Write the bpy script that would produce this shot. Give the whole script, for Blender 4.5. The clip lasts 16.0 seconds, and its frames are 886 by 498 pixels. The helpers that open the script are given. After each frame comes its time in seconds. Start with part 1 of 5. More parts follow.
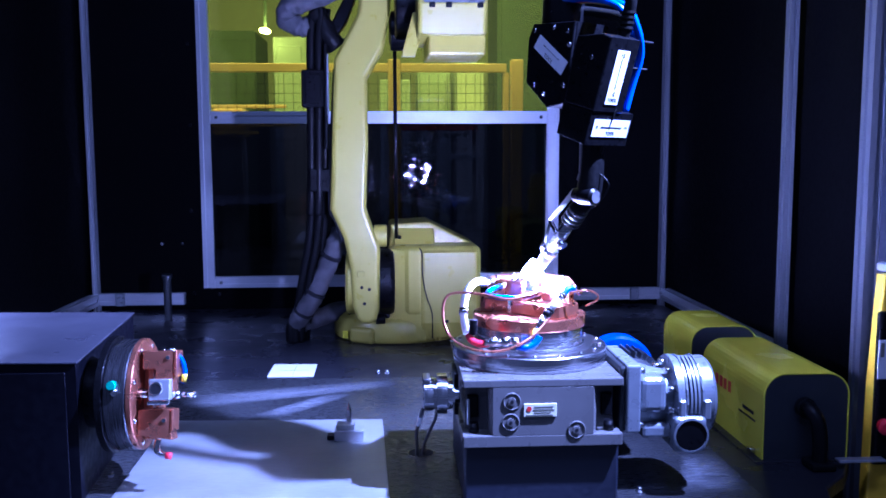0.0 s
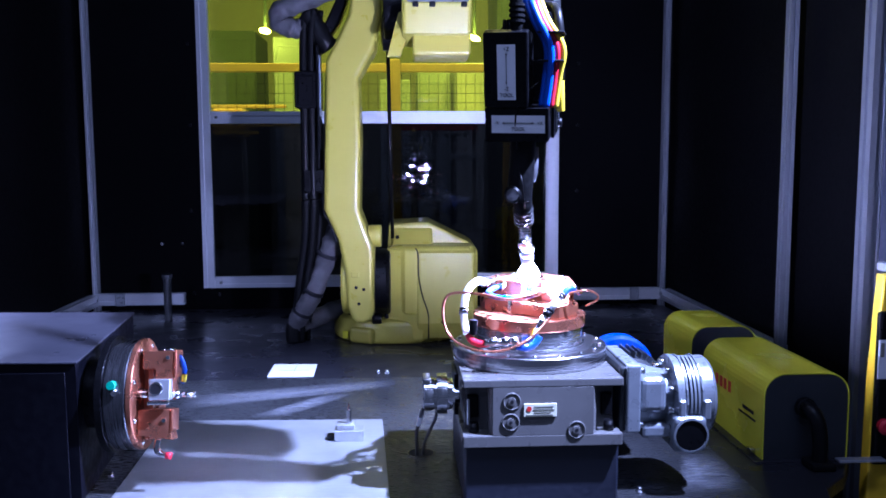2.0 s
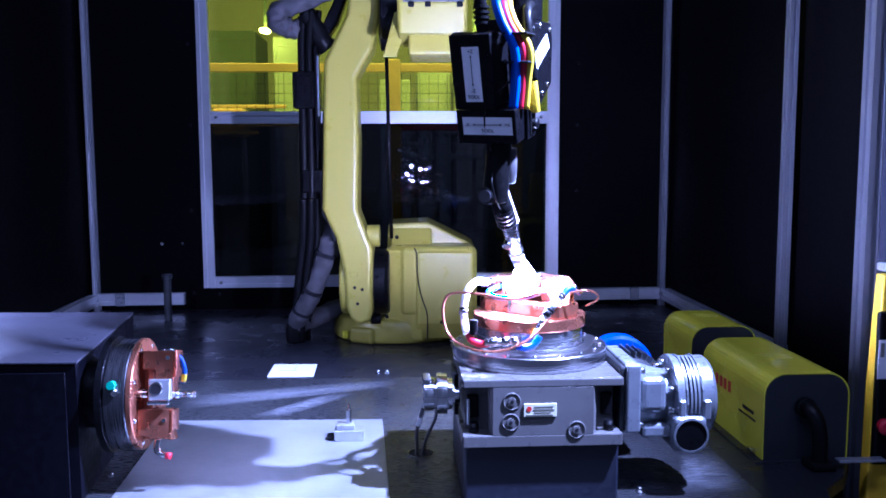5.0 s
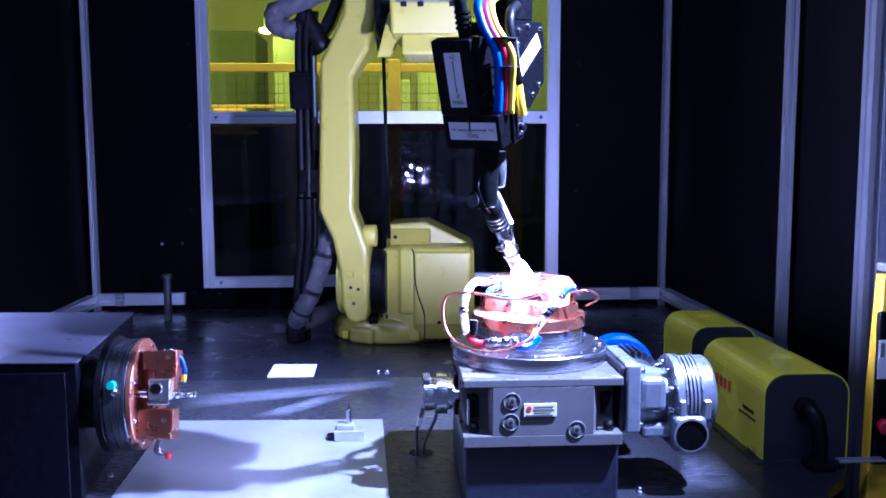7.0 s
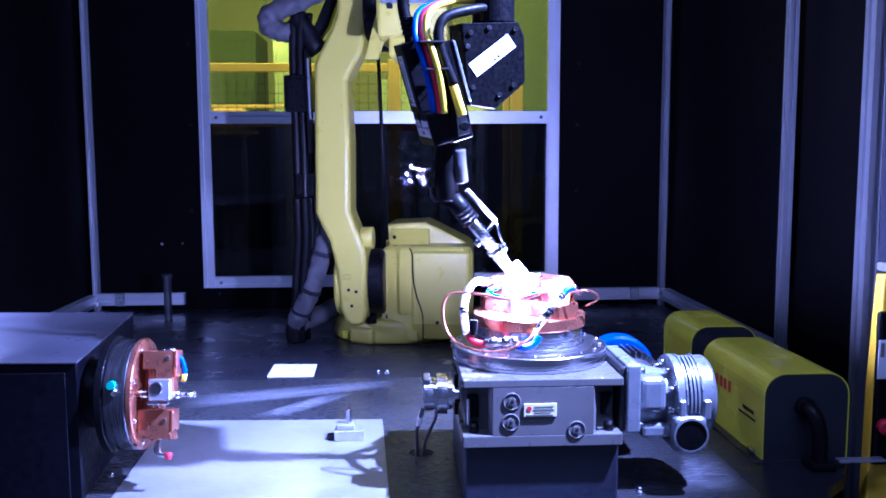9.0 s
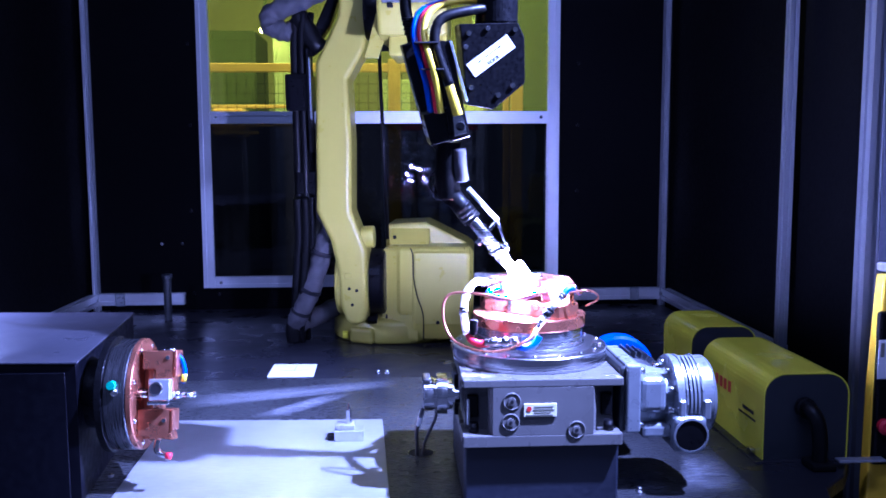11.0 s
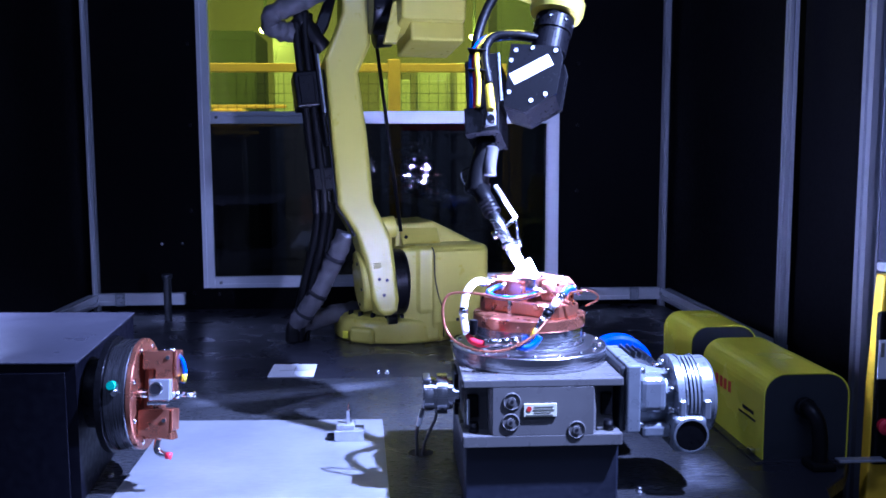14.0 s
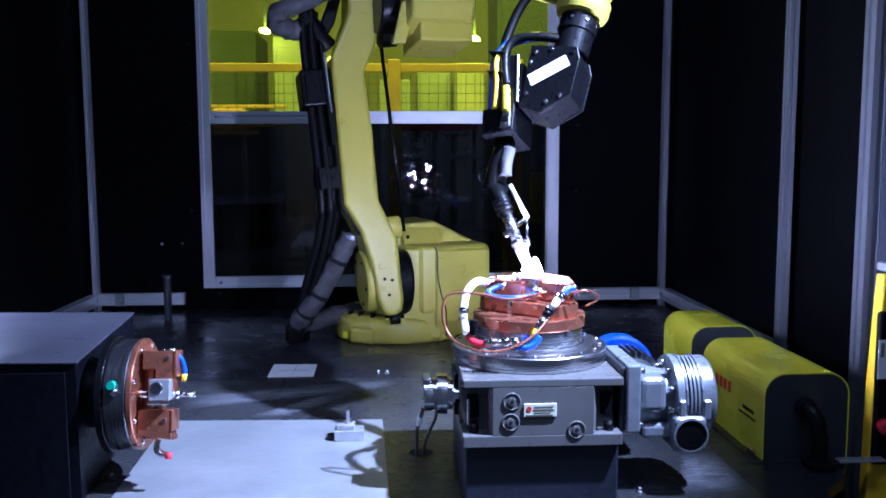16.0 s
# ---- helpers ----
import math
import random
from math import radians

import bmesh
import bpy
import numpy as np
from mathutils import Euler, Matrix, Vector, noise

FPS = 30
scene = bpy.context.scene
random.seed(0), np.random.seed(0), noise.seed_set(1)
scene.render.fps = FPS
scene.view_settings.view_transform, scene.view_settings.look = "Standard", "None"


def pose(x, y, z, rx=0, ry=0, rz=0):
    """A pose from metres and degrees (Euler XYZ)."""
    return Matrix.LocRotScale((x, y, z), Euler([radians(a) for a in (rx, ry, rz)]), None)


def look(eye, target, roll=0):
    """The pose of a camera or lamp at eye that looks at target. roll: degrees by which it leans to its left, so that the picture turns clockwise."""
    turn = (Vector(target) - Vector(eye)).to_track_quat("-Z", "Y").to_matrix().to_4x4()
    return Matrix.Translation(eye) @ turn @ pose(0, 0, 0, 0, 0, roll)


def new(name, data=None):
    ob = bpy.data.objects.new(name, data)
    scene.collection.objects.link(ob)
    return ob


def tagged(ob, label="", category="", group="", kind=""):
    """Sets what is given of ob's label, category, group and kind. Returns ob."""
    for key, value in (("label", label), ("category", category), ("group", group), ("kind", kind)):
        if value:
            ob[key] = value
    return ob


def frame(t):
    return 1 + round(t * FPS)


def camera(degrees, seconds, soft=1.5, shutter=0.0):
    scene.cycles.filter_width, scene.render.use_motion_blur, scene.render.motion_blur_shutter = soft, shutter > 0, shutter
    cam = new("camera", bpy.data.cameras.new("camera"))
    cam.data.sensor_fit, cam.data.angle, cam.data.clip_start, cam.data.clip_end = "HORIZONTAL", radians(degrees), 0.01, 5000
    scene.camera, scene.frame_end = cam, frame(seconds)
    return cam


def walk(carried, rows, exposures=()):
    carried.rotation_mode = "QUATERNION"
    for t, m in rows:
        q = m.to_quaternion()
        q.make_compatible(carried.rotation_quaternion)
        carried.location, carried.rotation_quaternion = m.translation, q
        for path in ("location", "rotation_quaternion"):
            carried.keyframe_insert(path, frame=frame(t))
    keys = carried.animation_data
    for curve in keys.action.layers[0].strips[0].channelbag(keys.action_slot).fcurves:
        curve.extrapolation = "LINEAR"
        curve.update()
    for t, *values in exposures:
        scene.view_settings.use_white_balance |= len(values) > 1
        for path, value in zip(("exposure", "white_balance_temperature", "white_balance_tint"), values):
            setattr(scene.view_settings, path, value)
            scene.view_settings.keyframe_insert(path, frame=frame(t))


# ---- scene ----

cam = camera(54.28, 16.0, soft=1.7)
EYE = pose(0, 0, 0.6, 83.85, 0.2, -3.1)
TINT = ((0.0, -0.12, 4400, 45), (1.2, -0.08, 5050, 29), (2.0, -0.06, 5050, 29), (2.6, 0.05, 4650, 37), (4.0, 0.05, 4700, 39), (6.5, 0.14, 4850, 34), (7.5, 0.24, 4600, 46), (9.0, 0.20, 4530, 49), (11.5, 0.12, 4600, 46), (12.0, 0.06, 4700, 42), (12.5, 0.20, 4650, 42), (13.0, -0.10, 4850, 38), (13.8, -0.08, 4800, 34), (14.5, 0.04, 4850, 29), (15.0, -0.16, 5050, 22), (16.0, -0.20, 5200, 18))
walk(cam, [(0.0, EYE), (16.0, EYE)], exposures=TINT)

# ---- world and lamps ----
world = bpy.data.worlds.new("hall_light")
scene.world = world
world.use_nodes = True
world.node_tree.nodes["Background"].inputs["Color"].default_value = (0.62, 0.74, 1.0, 1)
world.node_tree.nodes["Background"].inputs["Strength"].default_value = 0.09


def area_lamp(name, eye, target, power, sx, sy, colour):
    data = bpy.data.lights.new(name, "AREA")
    data.shape, data.size, data.size_y, data.energy, data.color = "RECTANGLE", sx, sy, power, colour
    ob = new(name, data)
    ob.matrix_world = look(eye, target)
    return ob


spot = bpy.data.lights.new("cell_lamp", "SPOT")
spot.energy, spot.color, spot.spot_size, spot.spot_blend, spot.shadow_soft_size = 1330, (0.62, 0.71, 1.0), radians(43), 1.0, 0.022
new("cell_lamp", spot).matrix_world = look((1.05, 1.10, 1.78), (-0.13, 1.75, 0.0))
area_lamp("door_lamp", (0.1, 0.35, 2.4), (0.1, 2.0, 0.2), 19, 1.8, 0.35, (0.62, 0.72, 1.0))
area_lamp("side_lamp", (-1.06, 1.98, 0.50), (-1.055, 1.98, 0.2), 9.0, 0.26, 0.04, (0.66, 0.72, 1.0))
area_lamp("hall_lamp", (-0.1, 3.85, 3.2), (-0.1, 5.4, 0.6), 225, 2.6, 0.4, (1.0, 0.97, 0.92))

# ---- materials ----


def material(name, colour, rough=0.5, metal=0.0, vary=0.12, scale=6.0, bump=0.0, fine=60.0, brushed=None, coat=0.0, spec=0.5):
    """A surface with broad stains, fine grain and a little relief."""
    m = bpy.data.materials.new(name)
    m.use_nodes = True
    nt = m.node_tree
    b = nt.nodes["Principled BSDF"]
    b.inputs["Metallic"].default_value = metal
    b.inputs["Coat Weight"].default_value = coat
    b.inputs["Specular IOR Level"].default_value = spec
    co = nt.nodes.new("ShaderNodeTexCoord")
    mp = nt.nodes.new("ShaderNodeMapping")
    nt.links.new(co.outputs["Object"], mp.inputs["Vector"])
    if brushed:
        mp.inputs["Scale"].default_value = brushed
    n1 = nt.nodes.new("ShaderNodeTexNoise")
    n1.inputs["Scale"].default_value, n1.inputs["Detail"].default_value = scale, 5
    n2 = nt.nodes.new("ShaderNodeTexNoise")
    n2.inputs["Scale"].default_value, n2.inputs["Detail"].default_value = fine, 6
    nt.links.new(co.outputs["Object"], n1.inputs["Vector"])
    nt.links.new(mp.outputs["Vector"], n2.inputs["Vector"])
    add = nt.nodes.new("ShaderNodeMath")
    add.operation = "ADD"
    nt.links.new(n1.outputs["Fac"], add.inputs[0])
    nt.links.new(n2.outputs["Fac"], add.inputs[1])
    ramp = nt.nodes.new("ShaderNodeMapRange")
    ramp.inputs["From Min"].default_value, ramp.inputs["From Max"].default_value = 0.65, 1.35
    ramp.inputs["To Min"].default_value, ramp.inputs["To Max"].default_value = 1 - vary, 1 + vary
    nt.links.new(add.outputs[0], ramp.inputs["Value"])
    mul = nt.nodes.new("ShaderNodeVectorMath")
    mul.operation = "SCALE"
    mul.inputs[0].default_value = colour
    nt.links.new(ramp.outputs["Result"], mul.inputs["Scale"])
    nt.links.new(mul.outputs[0], b.inputs["Base Color"])
    rr = nt.nodes.new("ShaderNodeMapRange")
    rr.inputs["From Min"].default_value, rr.inputs["From Max"].default_value = 0.3, 0.7
    rr.inputs["To Min"].default_value, rr.inputs["To Max"].default_value = max(0.02, rough - 0.10), min(1, rough + 0.10)
    nt.links.new(n2.outputs["Fac"], rr.inputs["Value"])
    nt.links.new(rr.outputs["Result"], b.inputs["Roughness"])
    if bump:
        bp = nt.nodes.new("ShaderNodeBump")
        bp.inputs["Strength"].default_value, bp.inputs["Distance"].default_value = bump, 0.002
        nt.links.new(n2.outputs["Fac"], bp.inputs["Height"])
        nt.links.new(bp.outputs["Normal"], b.inputs["Normal"])
    return m


def pane_material(name, colour, rough, alpha_mix, haze=0.0, bump=0.0, crumple=None):
    """Tinted sheet: clear tinted part, a gloss by Fresnel, a little haze, and one crumpled patch (centre and reach)."""
    m = bpy.data.materials.new(name)
    m.use_nodes = True
    nt = m.node_tree
    nt.nodes.clear()
    out = nt.nodes.new("ShaderNodeOutputMaterial")
    tr = nt.nodes.new("ShaderNodeBsdfTransparent")
    tr.inputs["Color"].default_value = (*colour, 1)
    gl = nt.nodes.new("ShaderNodeBsdfGlossy")
    gl.inputs["Roughness"].default_value = rough
    df = nt.nodes.new("ShaderNodeBsdfDiffuse")
    df.inputs["Color"].default_value = (*colour, 1)
    mix0 = nt.nodes.new("ShaderNodeMixShader")
    mix0.inputs["Fac"].default_value = haze
    nt.links.new(tr.outputs[0], mix0.inputs[1])
    nt.links.new(df.outputs[0], mix0.inputs[2])
    fr = nt.nodes.new("ShaderNodeFresnel")
    fr.inputs["IOR"].default_value = alpha_mix
    mix = nt.nodes.new("ShaderNodeMixShader")
    nt.links.new(fr.outputs[0], mix.inputs["Fac"])
    nt.links.new(mix0.outputs[0], mix.inputs[1])
    nt.links.new(gl.outputs[0], mix.inputs[2])
    if bump:
        n = nt.nodes.new("ShaderNodeTexNoise")
        n.inputs["Scale"].default_value, n.inputs["Detail"].default_value = 70, 2
        bp = nt.nodes.new("ShaderNodeBump")
        bp.inputs["Strength"].default_value, bp.inputs["Distance"].default_value = bump, 0.01
        nt.links.new(n.outputs["Fac"], bp.inputs["Height"])
        nt.links.new(bp.outputs["Normal"], gl.inputs["Normal"])
        if crumple:
            # small flat facets, each turned a little its own way, fading out from the centre
            co = nt.nodes.new("ShaderNodeTexCoord")
            mp = nt.nodes.new("ShaderNodeMapping")
            mp.inputs["Scale"].default_value = (0.7, 1.0, 1.25)
            nt.links.new(co.outputs["Object"], n.inputs["Vector"])
            nt.links.new(co.outputs["Object"], mp.inputs["Vector"])
            cell = nt.nodes.new("ShaderNodeTexVoronoi")
            cell.inputs["Scale"].default_value = 92
            nt.links.new(mp.outputs[0], cell.inputs["Vector"])
            half = nt.nodes.new("ShaderNodeVectorMath")
            half.operation = "SUBTRACT"
            half.inputs[1].default_value = (0.5, 0.5, 0.5)
            nt.links.new(cell.outputs["Color"], half.inputs[0])
            far = nt.nodes.new("ShaderNodeVectorMath")
            far.operation = "DISTANCE"
            far.inputs[1].default_value = crumple[:3]
            nt.links.new(co.outputs["Object"], far.inputs[0])
            fall = nt.nodes.new("ShaderNodeMapRange")
            fall.inputs["From Min"].default_value, fall.inputs["From Max"].default_value = 0.0, crumple[3]
            fall.inputs["To Min"].default_value, fall.inputs["To Max"].default_value = 0.056, 0.0
            nt.links.new(far.outputs["Value"], fall.inputs["Value"])
            turn = nt.nodes.new("ShaderNodeVectorMath")
            turn.operation = "SCALE"
            nt.links.new(half.outputs[0], turn.inputs[0])
            nt.links.new(fall.outputs["Result"], turn.inputs["Scale"])
            tilt = nt.nodes.new("ShaderNodeVectorMath")
            tilt.operation = "ADD"
            nt.links.new(bp.outputs["Normal"], tilt.inputs[0])
            nt.links.new(turn.outputs[0], tilt.inputs[1])
            unit = nt.nodes.new("ShaderNodeVectorMath")
            unit.operation = "NORMALIZE"
            nt.links.new(tilt.outputs[0], unit.inputs[0])
            nt.links.new(unit.outputs[0], gl.inputs["Normal"])
    nt.links.new(mix.outputs[0], out.inputs["Surface"])
    return m


def glow(name, colour, strength):
    m = bpy.data.materials.new(name)
    m.use_nodes = True
    b = m.node_tree.nodes["Principled BSDF"]
    b.inputs["Base Color"].default_value = (*colour, 1)
    b.inputs["Emission Color"].default_value = (*colour, 1)
    b.inputs["Emission Strength"].default_value = strength
    return m


YELLOW = material("robot_yellow", (0.435, 0.385, 0.055), 0.36, vary=0.03, scale=7, bump=0.02, fine=34, coat=0.15)
CASE_YELLOW = material("case_yellow", (0.66, 0.63, 0.03), 0.22, vary=0.03, scale=5, fine=8)
FENCE_YELLOW = material("fence_yellow", (0.92, 0.58, 0.02), 0.4, vary=0.1)
BLACK = material("black_paint", (0.0032, 0.0032, 0.004), 0.34, vary=0.3, scale=12, bump=0.06, fine=140, spec=0.16)
PANEL = material("black_panel", (0.0026, 0.0026, 0.003), 0.45, vary=0.25, scale=3, bump=0.05, fine=90, spec=0.01)
RUBBER = material("black_rubber", (0.0045, 0.0045, 0.005), 0.42, vary=0.2, scale=20, bump=0.2, fine=120, spec=0.15)
DECK = material("dark_deck_sheet", (0.016, 0.016, 0.020), 0.31, vary=0.08, scale=3, fine=9, spec=0.35)
# turned steel for the headstock drum, its shade put into a darker colour
STEEL_DRUM = material("shaded_turned_steel", (0.12, 0.12, 0.13), 0.28, metal=0.9, vary=0.25, scale=6, fine=14, brushed=(30, 1, 1))
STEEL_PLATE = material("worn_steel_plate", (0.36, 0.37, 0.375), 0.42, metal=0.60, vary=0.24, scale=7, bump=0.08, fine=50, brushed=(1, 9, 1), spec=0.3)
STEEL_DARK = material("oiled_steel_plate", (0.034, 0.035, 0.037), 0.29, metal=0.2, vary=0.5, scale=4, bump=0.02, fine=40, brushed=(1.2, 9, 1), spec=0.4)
STEEL = material("turned_steel", (0.55, 0.55, 0.57), 0.24, metal=1.0, vary=0.05, scale=5, fine=5, brushed=(0.2, 0.2, 40))
CAST = material("grey_machine_paint", (0.105, 0.103, 0.10), 0.32, vary=0.05, scale=10, fine=30)
PEDESTAL = material("navy_pedestal_paint", (0.012, 0.014, 0.024), 0.45, vary=0.2, scale=6, bump=0.05, fine=150)
ALU_PAINT = material("silver_gear_paint", (0.225, 0.245, 0.27), 0.32, metal=0.4, vary=0.08, scale=14, bump=0.02, fine=60)
ALU = material("aluminium_profile", (0.50, 0.52, 0.56), 0.38, metal=0.75, vary=0.08, scale=5, bump=0.04, fine=60, brushed=(12, 12, 1))
ALU_GREY = material("grey_anodised_profile", (0.20, 0.21, 0.235), 0.42, metal=0.6, vary=0.10, scale=5, bump=0.04, fine=60, brushed=(12, 12, 1))
COPPER = material("copper_block", (0.54, 0.200, 0.118), 0.30, metal=0.85, vary=0.09, scale=11, bump=0.02, fine=30)
CHROME = material("bright_metal", (0.72, 0.72, 0.74), 0.16, metal=1.0, vary=0.08, scale=30)
SLEEVE = material("grey_fabric_sleeve", (0.062, 0.060, 0.066), 0.75, vary=0.35, scale=16, bump=0.6, fine=60)
WHITE = material("white_card", (0.80, 0.81, 0.84), 0.5, vary=0.04, scale=20)
WHITE_CERAMIC = material("white_fitting", (0.84, 0.84, 0.86), 0.6, vary=0.06, scale=30)
LABEL = material("cream_label", (0.58, 0.58, 0.44), 0.5, vary=0.1, scale=40)
FAINT = material("faint_print", (0.20, 0.20, 0.16), 0.6)
INK = material("black_ink", (0.015, 0.015, 0.018), 0.7, spec=0.1)
RED_INK = material("red_ink", (0.50, 0.03, 0.02), 0.5)
BLUE_HOSE = material("blue_hose", (0.02, 0.085, 0.52), 0.35, vary=0.06)
RED_HOSE = material("red_hose", (0.60, 0.02, 0.04), 0.35, vary=0.06)
YELLOW_HOSE = material("yellow_hose", (0.80, 0.62, 0.03), 0.35, vary=0.06)
BLUE_PAINT = material("blue_fan_cover", (0.010, 0.045, 0.30), 0.35, vary=0.1)
GREEN_FIT = material("green_fitting", (0.02, 0.35, 0.22), 0.35)
CASE_GREY = material("dark_grey_end_plate", (0.022, 0.025, 0.029), 0.45, vary=0.1, bump=0.05)
# cabinet colour twice: lighter for the lit top, near black for the shaded sides
CABINET_LIT = material("lit_cabinet_top", (0.050, 0.050, 0.064), 0.36, vary=0.05, scale=2, fine=6)
CABINET_SHADED = material("shaded_cabinet_sides", (0.0032, 0.0032, 0.006), 0.42, vary=0.2, scale=6, bump=0.02, fine=60, spec=0.16)
HALL_GREY = material("hall_grey", (0.32, 0.33, 0.33), 0.7, vary=0.25, scale=2)
HALL_LIGHT = material("hall_pale_blue", (0.34, 0.40, 0.47), 0.6, vary=0.15, scale=2)
HALL_WHITE = material("hall_white", (0.60, 0.64, 0.66), 0.5, vary=0.2, scale=5)
HALL_CREAM = material("hall_cream", (0.62, 0.58, 0.42), 0.6, vary=0.35, scale=9)
HALL_DARK = material("hall_dark_green", (0.06, 0.09, 0.05), 0.7, vary=0.4, scale=2)
CREAM = material("cream_wall", (0.30, 0.31, 0.27), 0.8, vary=0.2, scale=1.5)
AMBER_PANE = pane_material("yellow_green_acrylic", (0.80, 0.82, 0.15), 0.02, 1.40, haze=0.07)
DARK_PANE = pane_material("smoked_acrylic", (0.105, 0.11, 0.12), 0.004, 1.40, haze=0.006, bump=0.012, crumple=(0.09, 0.0, 0.12, 0.34))
ARC_GLOW = glow("welding_arc", (0.72, 0.74, 1.0), 7400.0)


def sheen_material(name):
    """Bright reflections on rubbed steel, painted as streaks that fade out to the sides, on a sheet laid along x."""
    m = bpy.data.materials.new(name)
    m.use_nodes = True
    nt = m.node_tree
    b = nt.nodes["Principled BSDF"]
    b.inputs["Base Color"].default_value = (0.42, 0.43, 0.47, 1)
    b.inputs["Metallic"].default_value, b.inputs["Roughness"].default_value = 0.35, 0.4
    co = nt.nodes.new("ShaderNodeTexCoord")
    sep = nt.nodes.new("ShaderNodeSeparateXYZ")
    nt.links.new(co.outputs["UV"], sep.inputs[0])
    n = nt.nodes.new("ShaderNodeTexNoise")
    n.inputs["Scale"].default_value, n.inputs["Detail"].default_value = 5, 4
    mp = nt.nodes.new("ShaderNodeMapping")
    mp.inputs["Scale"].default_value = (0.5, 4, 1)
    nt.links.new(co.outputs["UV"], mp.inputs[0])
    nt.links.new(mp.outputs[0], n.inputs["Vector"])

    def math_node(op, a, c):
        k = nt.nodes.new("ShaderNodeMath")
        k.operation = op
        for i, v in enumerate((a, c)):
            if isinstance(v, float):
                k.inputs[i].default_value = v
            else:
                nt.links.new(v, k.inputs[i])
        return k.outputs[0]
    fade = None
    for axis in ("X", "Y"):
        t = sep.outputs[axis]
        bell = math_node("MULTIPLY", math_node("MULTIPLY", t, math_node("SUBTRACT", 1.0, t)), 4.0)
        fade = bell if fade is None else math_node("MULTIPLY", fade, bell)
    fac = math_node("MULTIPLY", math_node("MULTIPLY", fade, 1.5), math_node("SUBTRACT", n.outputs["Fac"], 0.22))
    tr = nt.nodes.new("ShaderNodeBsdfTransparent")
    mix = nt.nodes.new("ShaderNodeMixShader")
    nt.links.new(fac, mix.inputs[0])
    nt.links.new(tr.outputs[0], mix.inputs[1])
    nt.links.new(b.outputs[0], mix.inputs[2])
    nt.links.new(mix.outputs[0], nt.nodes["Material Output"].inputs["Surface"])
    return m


SHEEN = sheen_material("painted_sheen")
HOT_GLOW = glow("hot_metal", (1.0, 0.55, 0.75), 14.0)
LAMP_GLOW = glow("lamp_glass", (1.0, 1.0, 0.95), 110.0)

# ---- shapes ----


def box(bm, x0, x1, y0, y1, z0, z1, bev=0.0, seg=1):
    r = bmesh.ops.create_cube(bm, size=1.0, matrix=Matrix.Translation(((x0 + x1) / 2, (y0 + y1) / 2, (z0 + z1) / 2)) @ Matrix.Diagonal((x1 - x0, y1 - y0, z1 - z0, 1)))
    if bev:
        edges = list({e for v in r["verts"] for e in v.link_edges})
        bmesh.ops.bevel(bm, geom=edges, offset=bev, segments=seg, affect="EDGES", profile=0.5)
    return bm


def cyl(bm, a, b, r0, r1=None, seg=28, bev=0.0):
    a, b = Vector(a), Vector(b)
    d = b - a
    m = Matrix.Translation((a + b) / 2) @ d.to_track_quat("Z", "Y").to_matrix().to_4x4()
    r = bmesh.ops.create_cone(bm, cap_ends=True, segments=seg, radius1=r0, radius2=r0 if r1 is None else r1, depth=d.length, matrix=m)
    for v in r["verts"]:
        for f in v.link_faces:
            f.smooth = len(f.verts) == 4
    if bev:
        caps = {e for v in r["verts"] for e in v.link_edges if any(len(f.verts) > 4 for f in e.link_faces)}
        bmesh.ops.bevel(bm, geom=list(caps), offset=bev, segments=2, affect="EDGES", profile=0.5)
    return bm


def prism(bm, pts, axis, lo, hi, bev=0.0, seg=2):
    """A flat outline, in the two axes left over, drawn out along an axis."""
    def at(p, h):
        return {"x": (h, p[0], p[1]), "y": (p[0], h, p[1]), "z": (p[0], p[1], h)}[axis]
    a = [bm.verts.new(at(p, lo)) for p in pts]
    b = [bm.verts.new(at(p, hi)) for p in pts]
    faces = [bm.faces.new(a), bm.faces.new(list(reversed(b)))]
    n = len(pts)
    for i in range(n):
        faces.append(bm.faces.new((a[i], b[i], b[(i + 1) % n], a[(i + 1) % n])))
    bmesh.ops.recalc_face_normals(bm, faces=faces)
    if bev:
        edges = list(set(faces[0].edges) | set(faces[1].edges))
        bmesh.ops.bevel(bm, geom=edges, offset=bev, segments=seg, affect="EDGES", profile=0.5)
    return bm


def smooth_path(pts, n=8):
    p = [Vector(q) for q in pts]
    p = [p[0] * 2 - p[1]] + p + [p[-1] * 2 - p[-2]]
    out = []
    for i in range(1, len(p) - 2):
        for k in range(n):
            t = k / n
            a, b, c, d = p[i - 1], p[i], p[i + 1], p[i + 2]
            out.append(0.5 * (2 * b + (c - a) * t + (2 * a - 5 * b + 4 * c - d) * t * t + (3 * b - a - 3 * c + d) * t ** 3))
    return out + [p[-2]]


